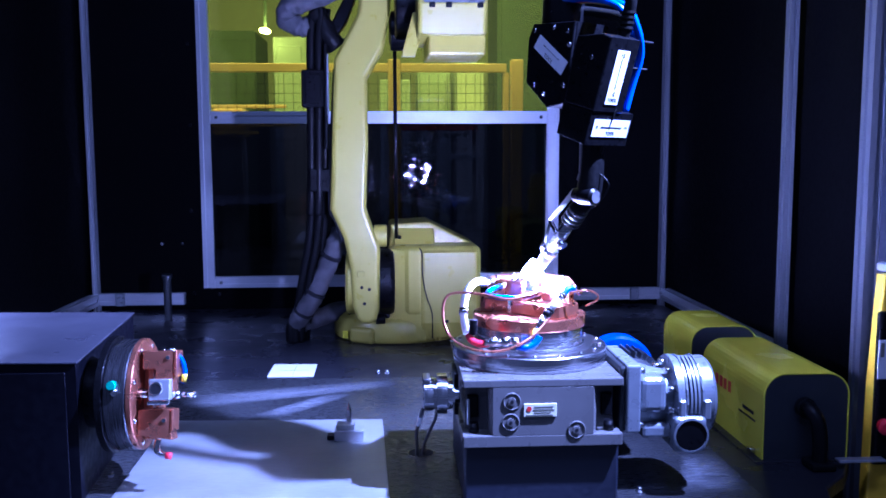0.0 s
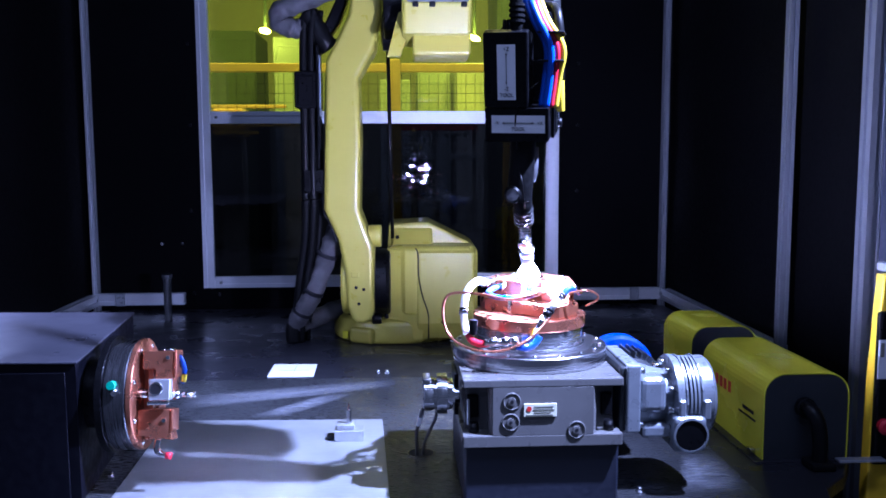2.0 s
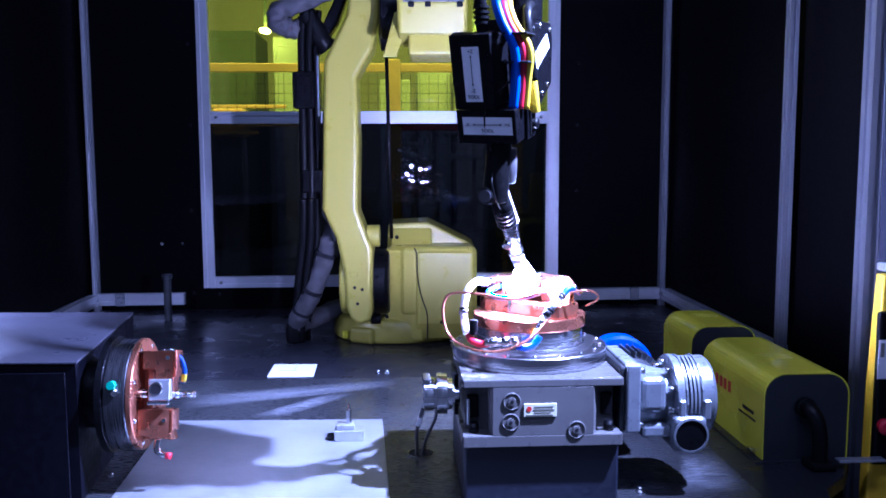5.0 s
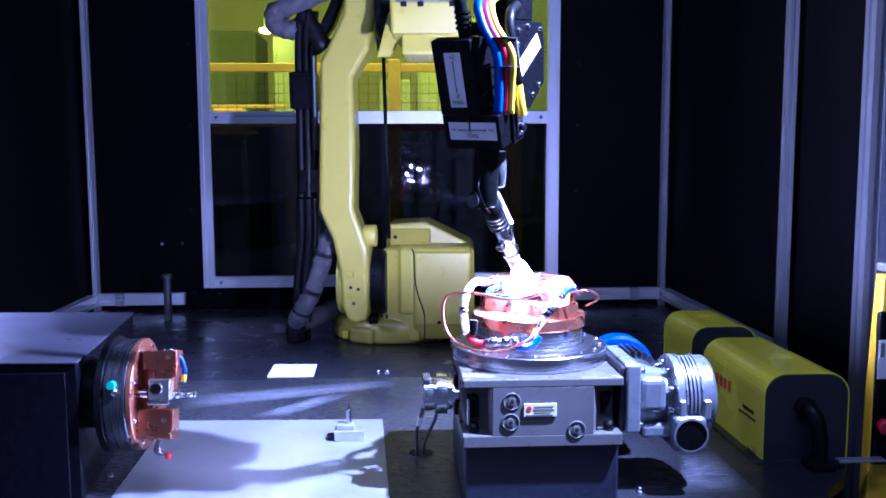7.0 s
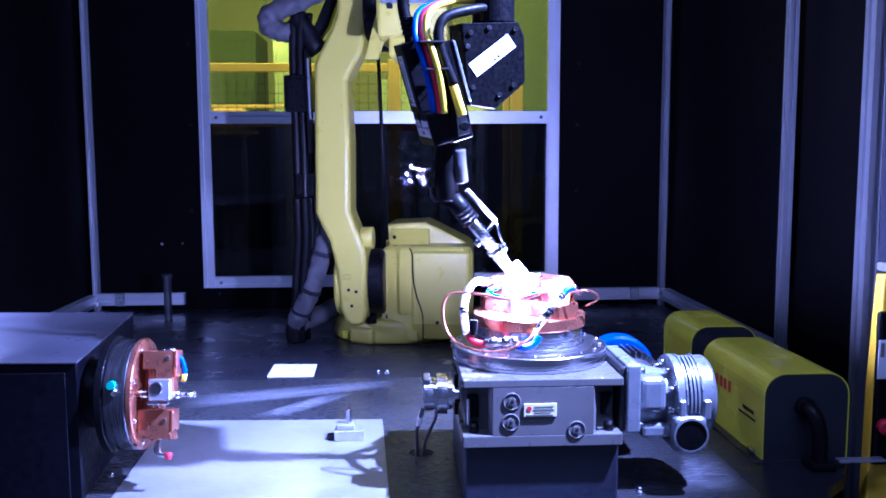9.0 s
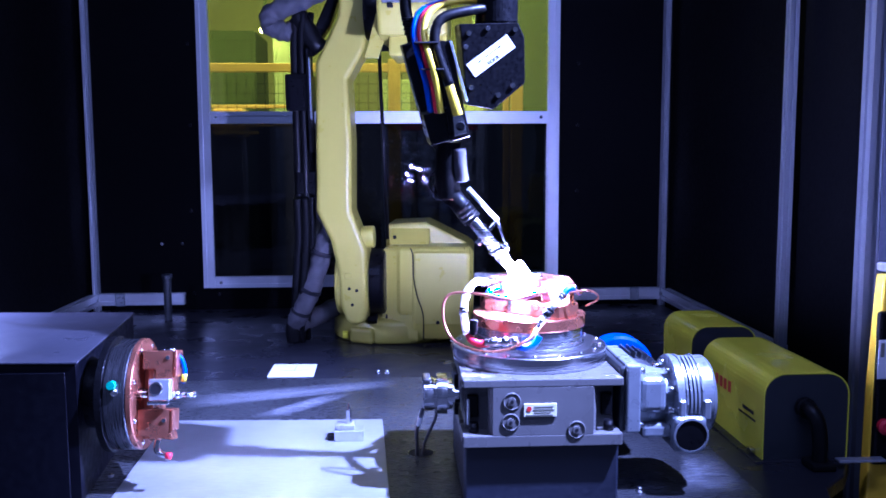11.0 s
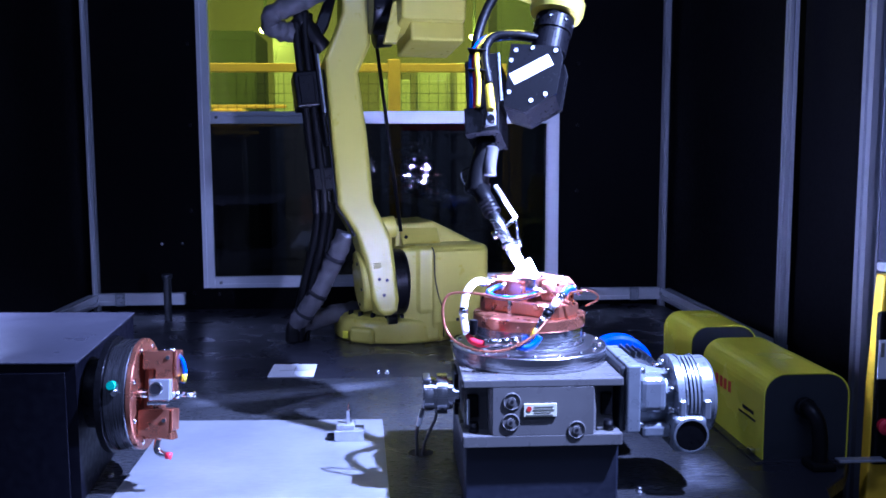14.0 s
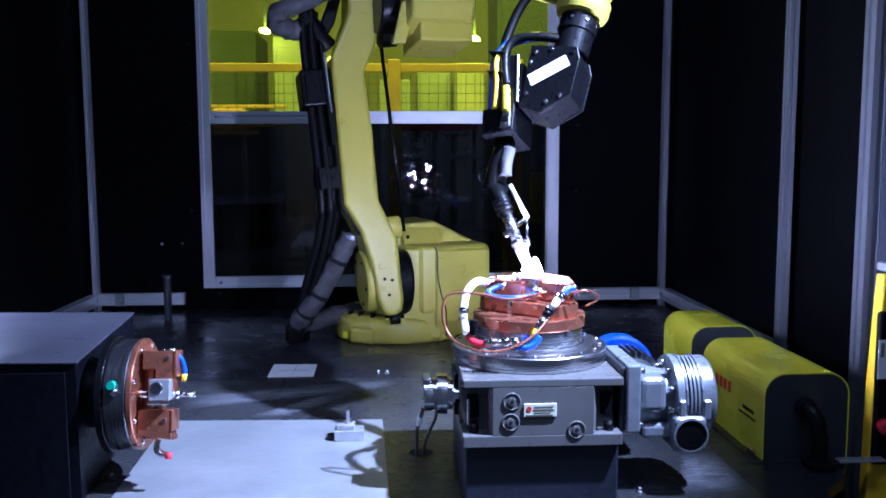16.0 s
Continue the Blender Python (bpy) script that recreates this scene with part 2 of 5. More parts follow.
def tube(bm, pts, r, seg=10, n=8, wrinkle=0.0):
    """A hose along a smooth line."""
    path = smooth_path(pts, n)
    rings, side = [], None
    for i, q in enumerate(path):
        d = (path[min(i + 1, len(path) - 1)] - path[max(i - 1, 0)]).normalized()
        if side is None:
            side = d.orthogonal().normalized()
        side = (side - d * side.dot(d)).normalized()
        up = d.cross(side)
        rr = r * (1 + wrinkle * (math.sin(i * 0.61) + 0.8 * math.sin(i * 1.07 + 1.3) + 0.5 * math.sin(i * 2.9 + 0.4)))
        rings.append([bm.verts.new(q + (side * math.cos(k * math.tau / seg) + up * math.sin(k * math.tau / seg)) * rr * (1 + wrinkle * (math.sin(k * 0.942 + i * 0.55) + 0.8 * math.sin(k * 1.885 - i * 0.8)))) for k in range(seg)])
    for a, b in zip(rings, rings[1:]):
        for k in range(seg):
            bm.faces.new((a[k], a[(k + 1) % seg], b[(k + 1) % seg], b[k])).smooth = True
    bm.faces.new(list(reversed(rings[0])))
    bm.faces.new(rings[-1])
    return bm


def lathe(bm, prof, at, axis="z", seg=64, caps=True):
    """A turned body: (radius, height) from one end to the other."""
    def put(r, h, k):
        c, s = r * math.cos(k * math.tau / seg), r * math.sin(k * math.tau / seg)
        q = {"z": (c, s, h), "x": (h, c, s), "y": (s, h, c)}[axis]
        return bm.verts.new(Vector(at) + Vector(q))
    rings = [[put(r, h, k) for k in range(seg)] for r, h in prof]
    fs = []
    for a, b in zip(rings, rings[1:]):
        for k in range(seg):
            fs.append(bm.faces.new((a[k], a[(k + 1) % seg], b[(k + 1) % seg], b[k])))
    if caps:
        fs.append(bm.faces.new(rings[0]))
        fs.append(bm.faces.new(rings[-1]))
    bmesh.ops.recalc_face_normals(bm, faces=fs)
    return bm


def bolt(bm, at, axis, r=0.006, h=0.005):
    """A socket-head screw that stands out along an axis."""
    d = {"x": Vector((1, 0, 0)), "-x": Vector((-1, 0, 0)), "-y": Vector((0, -1, 0)), "z": Vector((0, 0, 1)), "-z": Vector((0, 0, -1))}[axis]
    a = Vector(at)
    cyl(bm, a - d * 0.002, a + d * h, r, r * 0.92, seg=14)
    cyl(bm, a + d * (h - 0.001), a + d * (h + 0.0006), r * 0.5, seg=6)
    return bm


def B():
    return bmesh.new()


def part(name, bm, mat, parent=None, label=""):
    me = bpy.data.meshes.new(name)
    bm.to_mesh(me)
    bm.free()
    me.materials.append(mat)
    ob = new(name, me)
    ob.parent = parent
    if label:
        tagged(ob, label)
    return ob


def thing(name, at, label, category, group="", kind=""):
    ob = new(name)
    ob.location = at
    ob.empty_display_size = 0.05
    return tagged(ob, label, category, group, kind)


def moved(bm, v):
    bmesh.ops.translate(bm, verts=bm.verts, vec=Vector(v))
    return bm


def profile(bm, axis, a0, a1, u0, u1, v0, v1):
    """An aluminium slot profile along an axis, with a slot in each broad side. u and v are the other two axes in order."""
    g, d = (u1 - u0) * 0.16, (v1 - v0) * 0.16
    um, vm, e = (u0 + u1) / 2, (v0 + v1) / 2, 0.006
    pts = [(u0, v0), (um - g, v0), (um - g, v0 + e), (um + g, v0 + e), (um + g, v0), (u1, v0), (u1, vm - d), (u1 - e, vm - d), (u1 - e, vm + d), (u1, vm + d),
           (u1, v1), (um + g, v1), (um + g, v1 - e), (um - g, v1 - e), (um - g, v1), (u0, v1), (u0, vm + d), (u0 + e, vm + d), (u0 + e, vm - d), (u0, vm - d)]
    return prism(bm, pts, axis, a0, a1)


WALL = 3.415

# ---- structure ----


def structure(name, bm, mat, label):
    return tagged(part(name, bm, mat), label, "structure", kind="structure")


structure("floor", box(B(), -6, 6, -4, 9, -0.9, -0.8), HALL_GREY, "grey concrete hall floor below the cell")
structure("deck", prism(B(), [(-1.19, 1.36), (0.735, 1.36), (0.775, 1.47), (0.838, 1.530), (0.888, 1.605), (0.888, 1.93), (1.07, 1.93), (1.07, 3.42), (-1.19, 3.42)], "z", -0.03, 0.0, 0.003, 1), DECK, "dark matt sheet-metal deck of the welding cell")
structure("deck_front", box(B(), -1.19, 0.75, 1.38, 1.42, -0.8, -0.031), PANEL, "black front skirt under the deck")
structure("wall_left", box(B(), -1.23, -1.195, 1.2, 3.42, -0.8, 2.3), PANEL, "black sheet side wall of the cell")
structure("wall_right", box(B(), 1.095, 1.13, 1.2, 3.42, -0.8, 2.3), PANEL, "black sheet side wall of the cell")
structure("ceiling", box(B(), -1.23, 1.13, 0.95, 3.45, 2.3, 2.34), PANEL, "black sheet ceiling of the cell")
bw = B()
box(bw, -1.23, -0.758, WALL, WALL + 0.03, -0.8, 2.3)
box(bw, 0.645, 1.13, WALL, WALL + 0.03, -0.8, 2.3)
box(bw, -0.758, 0.645, WALL, WALL + 0.03, -0.8, 0.088)
box(bw, -0.758, 0.645, WALL, WALL + 0.03, 1.55, 2.3)
structure("wall_back", bw, PANEL, "black sheet back wall with a window opening")
frame_bars = thing("window_1", (0, WALL, 0), "aluminium-framed cell window, amber sheet over a smoked sheet", "structure", kind="structure")


def bar(parent, axis, a0, a1, u0, u1, v0, v1, name="window_frame"):
    part(name, profile(B(), axis, a0, a1, u0, u1, v0, v1), ALU, parent)


bar(frame_bars, "z", 0.087, 1.55, -0.757, -0.714, -0.012, 0.03)
bar(frame_bars, "z", 0.087, 1.55, 0.599, 0.643, -0.012, 0.03)
bar(frame_bars, "x", -0.7135, 0.5985, -0.011, 0.03, 0.727, 0.773)
bar(frame_bars, "x", -0.7135, 0.5985, -0.011, 0.03, 0.087, 0.130)
part("pane", box(B(), -0.7135, 0.5985, 0.012, 0.017, 0.7735, 1.55), AMBER_PANE, frame_bars, "yellow-green see-through safety acrylic")
lower = B()
box(lower, -0.656, 0.656, -0.0025, 0.0025, -0.298, 0.298)
dark_pane = part("pane", lower, DARK_PANE, frame_bars, "dark smoked acrylic sheet")
dark_pane.matrix_local = pose(-0.0575, 0.016, 0.4285, 1.7, 0, 1.6)
for bx, bz in ((-0.69, 0.75), (-0.69, 0.108), (0.57, 0.75)):
    part("screw", bolt(B(), (bx, -0.012, bz), "-y", 0.007, 0.004), CHROME, frame_bars)


def post(name, x0, x1, y0, y1, label, mat=None):
    p = thing(name, ((x0 + x1) / 2, (y0 + y1) / 2, 0), label, "structure", kind="structure")
    hx, hy = (x1 - x0) / 2, (y1 - y0) / 2
    part("upright", profile(B(), "z", -0.8, 2.3, -hx, hx, -hy, hy), mat or ALU, p)
    return p


post("trim_1", -1.178, -1.158, 3.379, 3.413, "aluminium slot-profile corner upright")
post("trim_2", 1.052, 1.074, 3.379, 3.413, "grey anodised slot-profile corner upright", ALU_GREY)
post("trim_3", 1.042, 1.066, 2.275, 2.305, "grey anodised slot-profile upright on the side wall", ALU_GREY)
post("trim_4", 1.036, 1.078, 1.850, 1.895, "grey anodised slot-profile door upright", ALU_GREY)
post("trim_5", -1.194, -1.15, 1.22, 1.26, "aluminium slot-profile door upright")
for n, x0, x1 in (("trim_6", -1.157, -0.83), ("trim_7", 0.66, 1.057)):
    p = thing(n, (0, WALL, 0), "aluminium channel along the foot of the back wall", "structure", kind="structure")
    part("channel", profile(B(), "x", x0, x1, -0.036, -0.002, 0.026, 0.070), ALU, p)
    part("clamp", box(B(), -1.09 if x0 < 0 else 0.93, -1.055 if x0 < 0 else 0.965, -0.047, -0.034, 0.024, 0.074, 0.003), ALU_PAINT, p)
p = thing("trim_8", (-1.19, 0, 0), "aluminium channel along the foot of the side wall", "structure", kind="structure")
part("channel", profile(B(), "y", 2.3, 3.375, 0.0, 0.034, 0.026, 0.070), ALU, p)
p = thing("trim_9", (1.09, 0, 0), "aluminium channel along the foot of the side wall", "structure", kind="structure")
part("channel", profile(B(), "y", 2.32, 3.375, -0.034, 0.0, 0.026, 0.070), ALU, p)
for bx, bz in ((-0.80, 0.066), (-0.70, 0.060), (-0.793, 1.03), (-0.793, 0.721), (-0.80, 0.39), (-0.915, 0.262), (-0.838, 0.262), (0.72, 0.96), (0.72, 0.72), (0.72, 0.46)):
    tagged(part("panel_screw", bolt(B(), (bx, WALL, bz), "-y", 0.007, 0.004), CHROME if bz > 0.25 and bz < 0.27 else BLACK), "small round-headed screw in the black wall panel", "screw", "wall panel screws")

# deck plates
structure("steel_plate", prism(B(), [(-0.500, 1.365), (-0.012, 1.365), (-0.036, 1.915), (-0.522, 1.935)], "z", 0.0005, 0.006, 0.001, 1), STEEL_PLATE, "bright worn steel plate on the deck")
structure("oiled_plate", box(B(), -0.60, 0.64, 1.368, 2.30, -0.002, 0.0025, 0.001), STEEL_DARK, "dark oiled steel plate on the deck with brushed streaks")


def sheen_streak(corners):
    """A bright reflection painted over the rubbed oiled plate, a thin skin between four corners."""
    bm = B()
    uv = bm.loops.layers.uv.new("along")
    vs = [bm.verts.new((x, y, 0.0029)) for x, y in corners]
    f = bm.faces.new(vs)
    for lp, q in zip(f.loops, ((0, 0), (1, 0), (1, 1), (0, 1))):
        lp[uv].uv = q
    structure("painted_streak", bm, SHEEN, "bright reflection streak painted on the rubbed, oiled steel plate")


sheen_streak(((-0.53, 2.02), (0.0, 2.20), (0.0, 2.29), (-0.53, 2.16)))
sheen_streak(((-0.36, 1.955), (-0.26, 1.955), (-0.10, 2.15), (-0.18, 2.15)))
# bright reflection at the front right, painted in as a third streak
sheen_streak(((0.495, 1.452), (0.635, 1.452), (0.640, 1.66), (0.565, 1.66)))

# ---- positioner with the copper fixture ----
CX, CY = 0.246, 1.586


def rotary_positioner():
    t = thing("rotary_table", (CX, CY, 0), "grey cast rotary positioner on a navy pedestal", "positioner")
    o = (-CX, -CY, 0)
    ped = box(B(), 0.112, 0.380, 1.43, 1.72, 0.0025, 0.105, 0.004)
    part("pedestal", moved(ped, o), PEDESTAL, t, "navy painted pedestal block")
    # housing: top and bottom flange over a narrower middle, so that both ends are open pockets
    b = box(B(), 0.109, 0.383, 1.416, 1.75, 0.2105, 0.2245, 0.002, 2)
    box(b, 0.109, 0.383, 1.416, 1.75, 0.1065, 0.1275, 0.002, 2)
    prism(b, [(0.160, 1.4163), (0.332, 1.4163), (0.338, 1.425), (0.338, 1.452), (0.376, 1.462), (0.376, 1.74), (0.116, 1.74), (0.116, 1.462), (0.154, 1.452), (0.154, 1.425)], "z", 0.126, 0.212, 0.0015, 1)
    part("housing", moved(b, o), CAST, t, "grey cast housing with open end pockets")
    for x in (0.126, 0.360):
        part("pocket_cover", moved(box(B(), x - 0.008, x + 0.012, 1.448, 1.460, 0.150, 0.190, 0.002), o), BLACK, t)
    for x, z in ((0.192, 0.187), (0.190, 0.151), (0.303, 0.136)):
        cv = lathe(B(), [(0.0155, 0.001), (0.0155, -0.0015), (0.0140, -0.0025), (0.0130, -0.0008), (0.007, -0.0008), (0.0065, -0.0035), (0.002, -0.0035)], (x, 1.4165, z), "y", 28)
        plug = part("oil_plug", moved(cv, o), CAST, t)
        part("socket", moved(cyl(B(), (x, 1.4135, z), (x, 1.4125, z), 0.0032, seg=6), o), INK, plug)
    for x in (0.129, 0.363):
        part("foot_bolt", moved(bolt(bolt(B(), (x, 1.438, 0.131), "z", 0.009, 0.011), (x, 1.438, 0.137), "z", 0.0085, 0.008), o), BLACK, t)
    plate = part("rating_plate", moved(box(B(), 0.212, 0.268, 1.4135, 1.4158, 0.160, 0.183, 0.0006), o), LABEL, t, "small cream rating plate with unreadable print")
    for i, (x0, x1, z) in enumerate(((0.230, 0.262, 0.178), (0.228, 0.264, 0.173), (0.230, 0.258, 0.168), (0.216, 0.262, 0.1635))):
        part("print_line", moved(box(B(), x0, x1, 1.4128, 1.4134, z - 0.0008, z + 0.0008), o), FAINT, plate)
    part("emblem", moved(lathe(B(), [(0.0045, 0), (0.0045, -0.0006), (0.003, -0.0006)], (0.221, 1.4134, 0.174), "y", 16), o), RED_INK, plate)
    tt = lathe(B(), [(0.128, 0.0), (0.1425, 0.001), (0.1425, 0.006), (0.1405, 0.007), (0.1405, 0.009), (0.143, 0.010), (0.143, 0.026), (0.1415, 0.0275), (0.118, 0.0275), (0.116, 0.0285), (0.10, 0.0285)], (0, 0, 0.2245), "z", 96)
    disc = part("turntable", tt, STEEL, t, "turned steel turntable ring")
    for k in range(18):
        a = k * math.tau / 18 + 0.1
        part("rim_screw", bolt(B(), (0.131 * math.cos(a), 0.131 * math.sin(a), 0.252), "z", 0.0042, 0.003), CHROME, disc)
    return t


rotary_positioner()


def copper_fixture():
    t = thing("welding_fixture", (CX, CY, 0.2535), "copper welding fixture with coolant hoses on the turntable", "fixture")
    # heights above the turntable
    part("base_cylinder", lathe(B(), [(0.103, 0), (0.103, 0.004), (0.099, 0.005), (0.099, 0.034), (0.097, 0.035), (0.06, 0.035)], (0, 0, 0), "z", 72), STEEL, t, "turned steel base cylinder")
    part("flange", prism(B(), [(0.104 * math.cos(k * math.tau / 64), 0.104 * math.sin(k * math.tau / 64)) for k in range(64)], "z", 0.0353, 0.0562, 0.002, 2), COPPER, t, "round copper cooling flange")
    part("jaw_base", prism(B(), [(-0.087, 0.046), (-0.080, 0.022), (0.026, -0.086), (0.040, -0.088), (0.082, -0.050), (0.086, 0.04), (0.05, 0.086), (-0.05, 0.086)], "z", 0.0565, 0.0802, 0.002, 2), COPPER, t, "faceted copper jaw base")
    for zz, hh, name, grow in ((0.0805, 0.113, "jaw", 0.0), (0.1133, 0.1163, "cover_plate", 0.003)):
        g = grow
        part(name, prism(B(), [(-0.075 - g, 0.030), (-0.018, -0.030 - g), (-0.008, -0.022), (-0.030, 0.004), (-0.020, 0.028), (0.004, 0.034), (0.002, 0.080 + g), (-0.052, 0.078)], "z", zz, hh, 0.0012, 1), COPPER, t, "thin bright copper cover plate" if grow else "")
        part(name, prism(B(), [(0.020, -0.022), (0.062, -0.070 - g), (0.072 + g, -0.060), (0.080 + g, 0.036), (0.046, 0.080 + g), (0.008, 0.080), (0.010, 0.034), (0.028, 0.020), (0.034, -0.002)], "z", zz, hh, 0.0012, 1), COPPER, t, "thin bright copper cover plate" if grow else "")
    for x, y in ((0.060, -0.048), (0.066, 0.02), (-0.056, 0.030), (-0.030, -0.008), (-0.02, 0.066), (0.03, 0.066)):
        part("cap_screw", bolt(B(), (x, y, 0.1163), "z", 0.0045, 0.0035), CHROME, t)
    part("workpiece", lathe(B(), [(0.024, 0.09), (0.026, 0.10), (0.026, 0.1235), (0.022, 0.1245), (0.021, 0.11)], (0, 0, 0), "z", 40), CHROME, t, "small bright steel workpiece ring")
    part("weld_pool", lathe(B(), [(0.006, 0.0), (0.012, 0.0015), (0.010, 0.003), (0.003, 0.0035)], (-0.011, -0.022, 0.1245), "z", 20), HOT_GLOW, t, "glowing hot weld seam")
    seam = box(B(), -0.0042, 0.0042, -0.0030, 0.0015, 0.054, 0.084, 0.001)
    bmesh.ops.transform(seam, matrix=Matrix.Translation((-0.0385, -0.0205, 0)) @ Matrix.Rotation(math.radians(-45), 4, "Z"), verts=seam.verts)
    part("seam_bar", seam, CHROME, t)

    def h(x, y, z):
        return (x - CX, y - CY, z - 0.2535)
    part("white_hose", tube(B(), [h(0.172, 1.60, 0.364), h(0.164, 1.585, 0.366), h(0.147, 1.576, 0.369), h(0.129, 1.556, 0.357), h(0.121, 1.54, 0.335), h(0.119, 1.52, 0.310), h(0.122, 1.50, 0.288)], 0.0068, 12), WHITE_CERAMIC, t, "white braided coolant hose")
    part("elbow_fitting", cyl(B(), h(0.158, 1.582, 0.366), h(0.178, 1.604, 0.364), 0.0088, seg=10, bev=0.001), CHROME, t)
    part("sleeve_clip", cyl(B(), h(0.1195, 1.531, 0.326), h(0.1185, 1.525, 0.317), 0.0085, seg=16), CHROME, t)
    part("black_fitting", cyl(B(), h(0.133, 1.478, 0.316), h(0.131, 1.478, 0.290), 0.0075, bev=0.001), BLACK, t)
    part("red_hose", tube(B(), [h(0.124, 1.485, 0.288), h(0.130, 1.475, 0.279), h(0.145, 1.468, 0.275), h(0.160, 1.464, 0.277)], 0.0065, 12), RED_HOSE, t, "red plastic coolant hose")
    f = B()
    for x0, x1, r in ((0.158, 0.172, 0.008), (0.172, 0.180, 0.0065), (0.180, 0.194, 0.009), (0.196, 0.210, 0.0085), (0.150, 0.166, 0.006)):
        cyl(f, h(x0, 1.463, 0.2775 + r * 0.2), h(x1, 1.462, 0.2775 + r * 0.2), r, seg=8 if r > 0.0085 else 18)
    part("pipe_fitting", f, CHROME, t, "row of bright metal pipe fittings")
    part("blue_hose", tube(B(), [h(0.204, 1.460, 0.273), h(0.222, 1.456, 0.270), h(0.236, 1.458, 0.276), h(0.246, 1.462, 0.288)], 0.0062, 12), BLUE_HOSE, t, "blue plastic coolant hose")
    side = [(-0.0114, -0.115, 0.0301), (0.0105, -0.105, 0.0622), (0.0292, -0.095, 0.0844), (0.0517, -0.080, 0.1033)]
    part("side_hose", tube(B(), side, 0.0052, 12), STEEL, t, "steel-braided coolant hose with black ferrules")
    for k0, k1, r, mat in ((0.0, 0.16, 0.0056, YELLOW_HOSE), (0.22, 0.36, 0.0072, CHROME), (0.38, 0.50, 0.0080, BLACK), (0.52, 0.56, 0.0092, BLACK), (0.62, 0.82, 0.0064, WHITE_CERAMIC), (0.84, 0.92, 0.0076, CHROME)):
        ln = smooth_path(side, 8)
        q0, q1 = ln[int(k0 * 24)], ln[int(k1 * 24)]
        part("ferrule", cyl(B(), q0, q1 + (q1 - q0).normalized() * 0.001, r, seg=16), mat, t)
    part("blue_hose", tube(B(), [(0.0500, -0.081, 0.102), (0.0560, -0.077, 0.108), (0.066, -0.072, 0.110), (0.0758, -0.060, 0.104)], 0.0066, 12), BLUE_HOSE, t)
    part("pipe_fitting", cyl(B(), (0.066, -0.072, 0.112), (0.084, -0.056, 0.101), 0.0068, seg=8), CHROME, t)
    part("loop_hose", tube(B(), [(-0.048, -0.004, 0.106), (-0.064, -0.008, 0.103), (-0.079, -0.020, 0.0965), (-0.067, -0.050, 0.0925), (-0.0348, -0.060, 0.0922), (-0.007, -0.050, 0.0940), (0.010, -0.034, 0.0975), (0.024, -0.026, 0.100)], 0.0048, 10), BLUE_HOSE, t, "blue coolant hose bent round the jaws")
    part("elbow_fitting", cyl(B(), (-0.056, -0.009, 0.1045), (-0.040, 0.004, 0.1075), 0.0078, seg=8), CHROME, t)
    part("elbow_fitting", cyl(B(), (0.004, -0.038, 0.0965), (0.026, -0.025, 0.1005), 0.0078, seg=8), CHROME, t)
    part("copper_tube", tube(B(), [h(0.262, 1.49, 0.362), h(0.20, 1.486, 0.350), h(0.15, 1.50, 0.357), h(0.105, 1.51, 0.359), h(0.086, 1.51, 0.350), h(0.080, 1.505, 0.325), h(0.086, 1.50, 0.295), h(0.104, 1.48, 0.275), h(0.14, 1.455, 0.266), h(0.185, 1.45, 0.268), h(0.230, 1.455, 0.288), h(0.262, 1.475, 0.315)], 0.0024, 8), COPPER, t, "thin bare copper tube in a loose loop")
    part("copper_tube", tube(B(), [h(0.305, 1.50, 0.358), h(0.335, 1.50, 0.362), h(0.358, 1.52, 0.352), h(0.364, 1.54, 0.338), h(0.345, 1.55, 0.325)], 0.002, 8), COPPER, t)
    part("spatter_lug", box(B(), *(-0.165, -0.150), -0.06, -0.04, -0.028, -0.0265), CHROME, t)
    return t


copper_fixture()


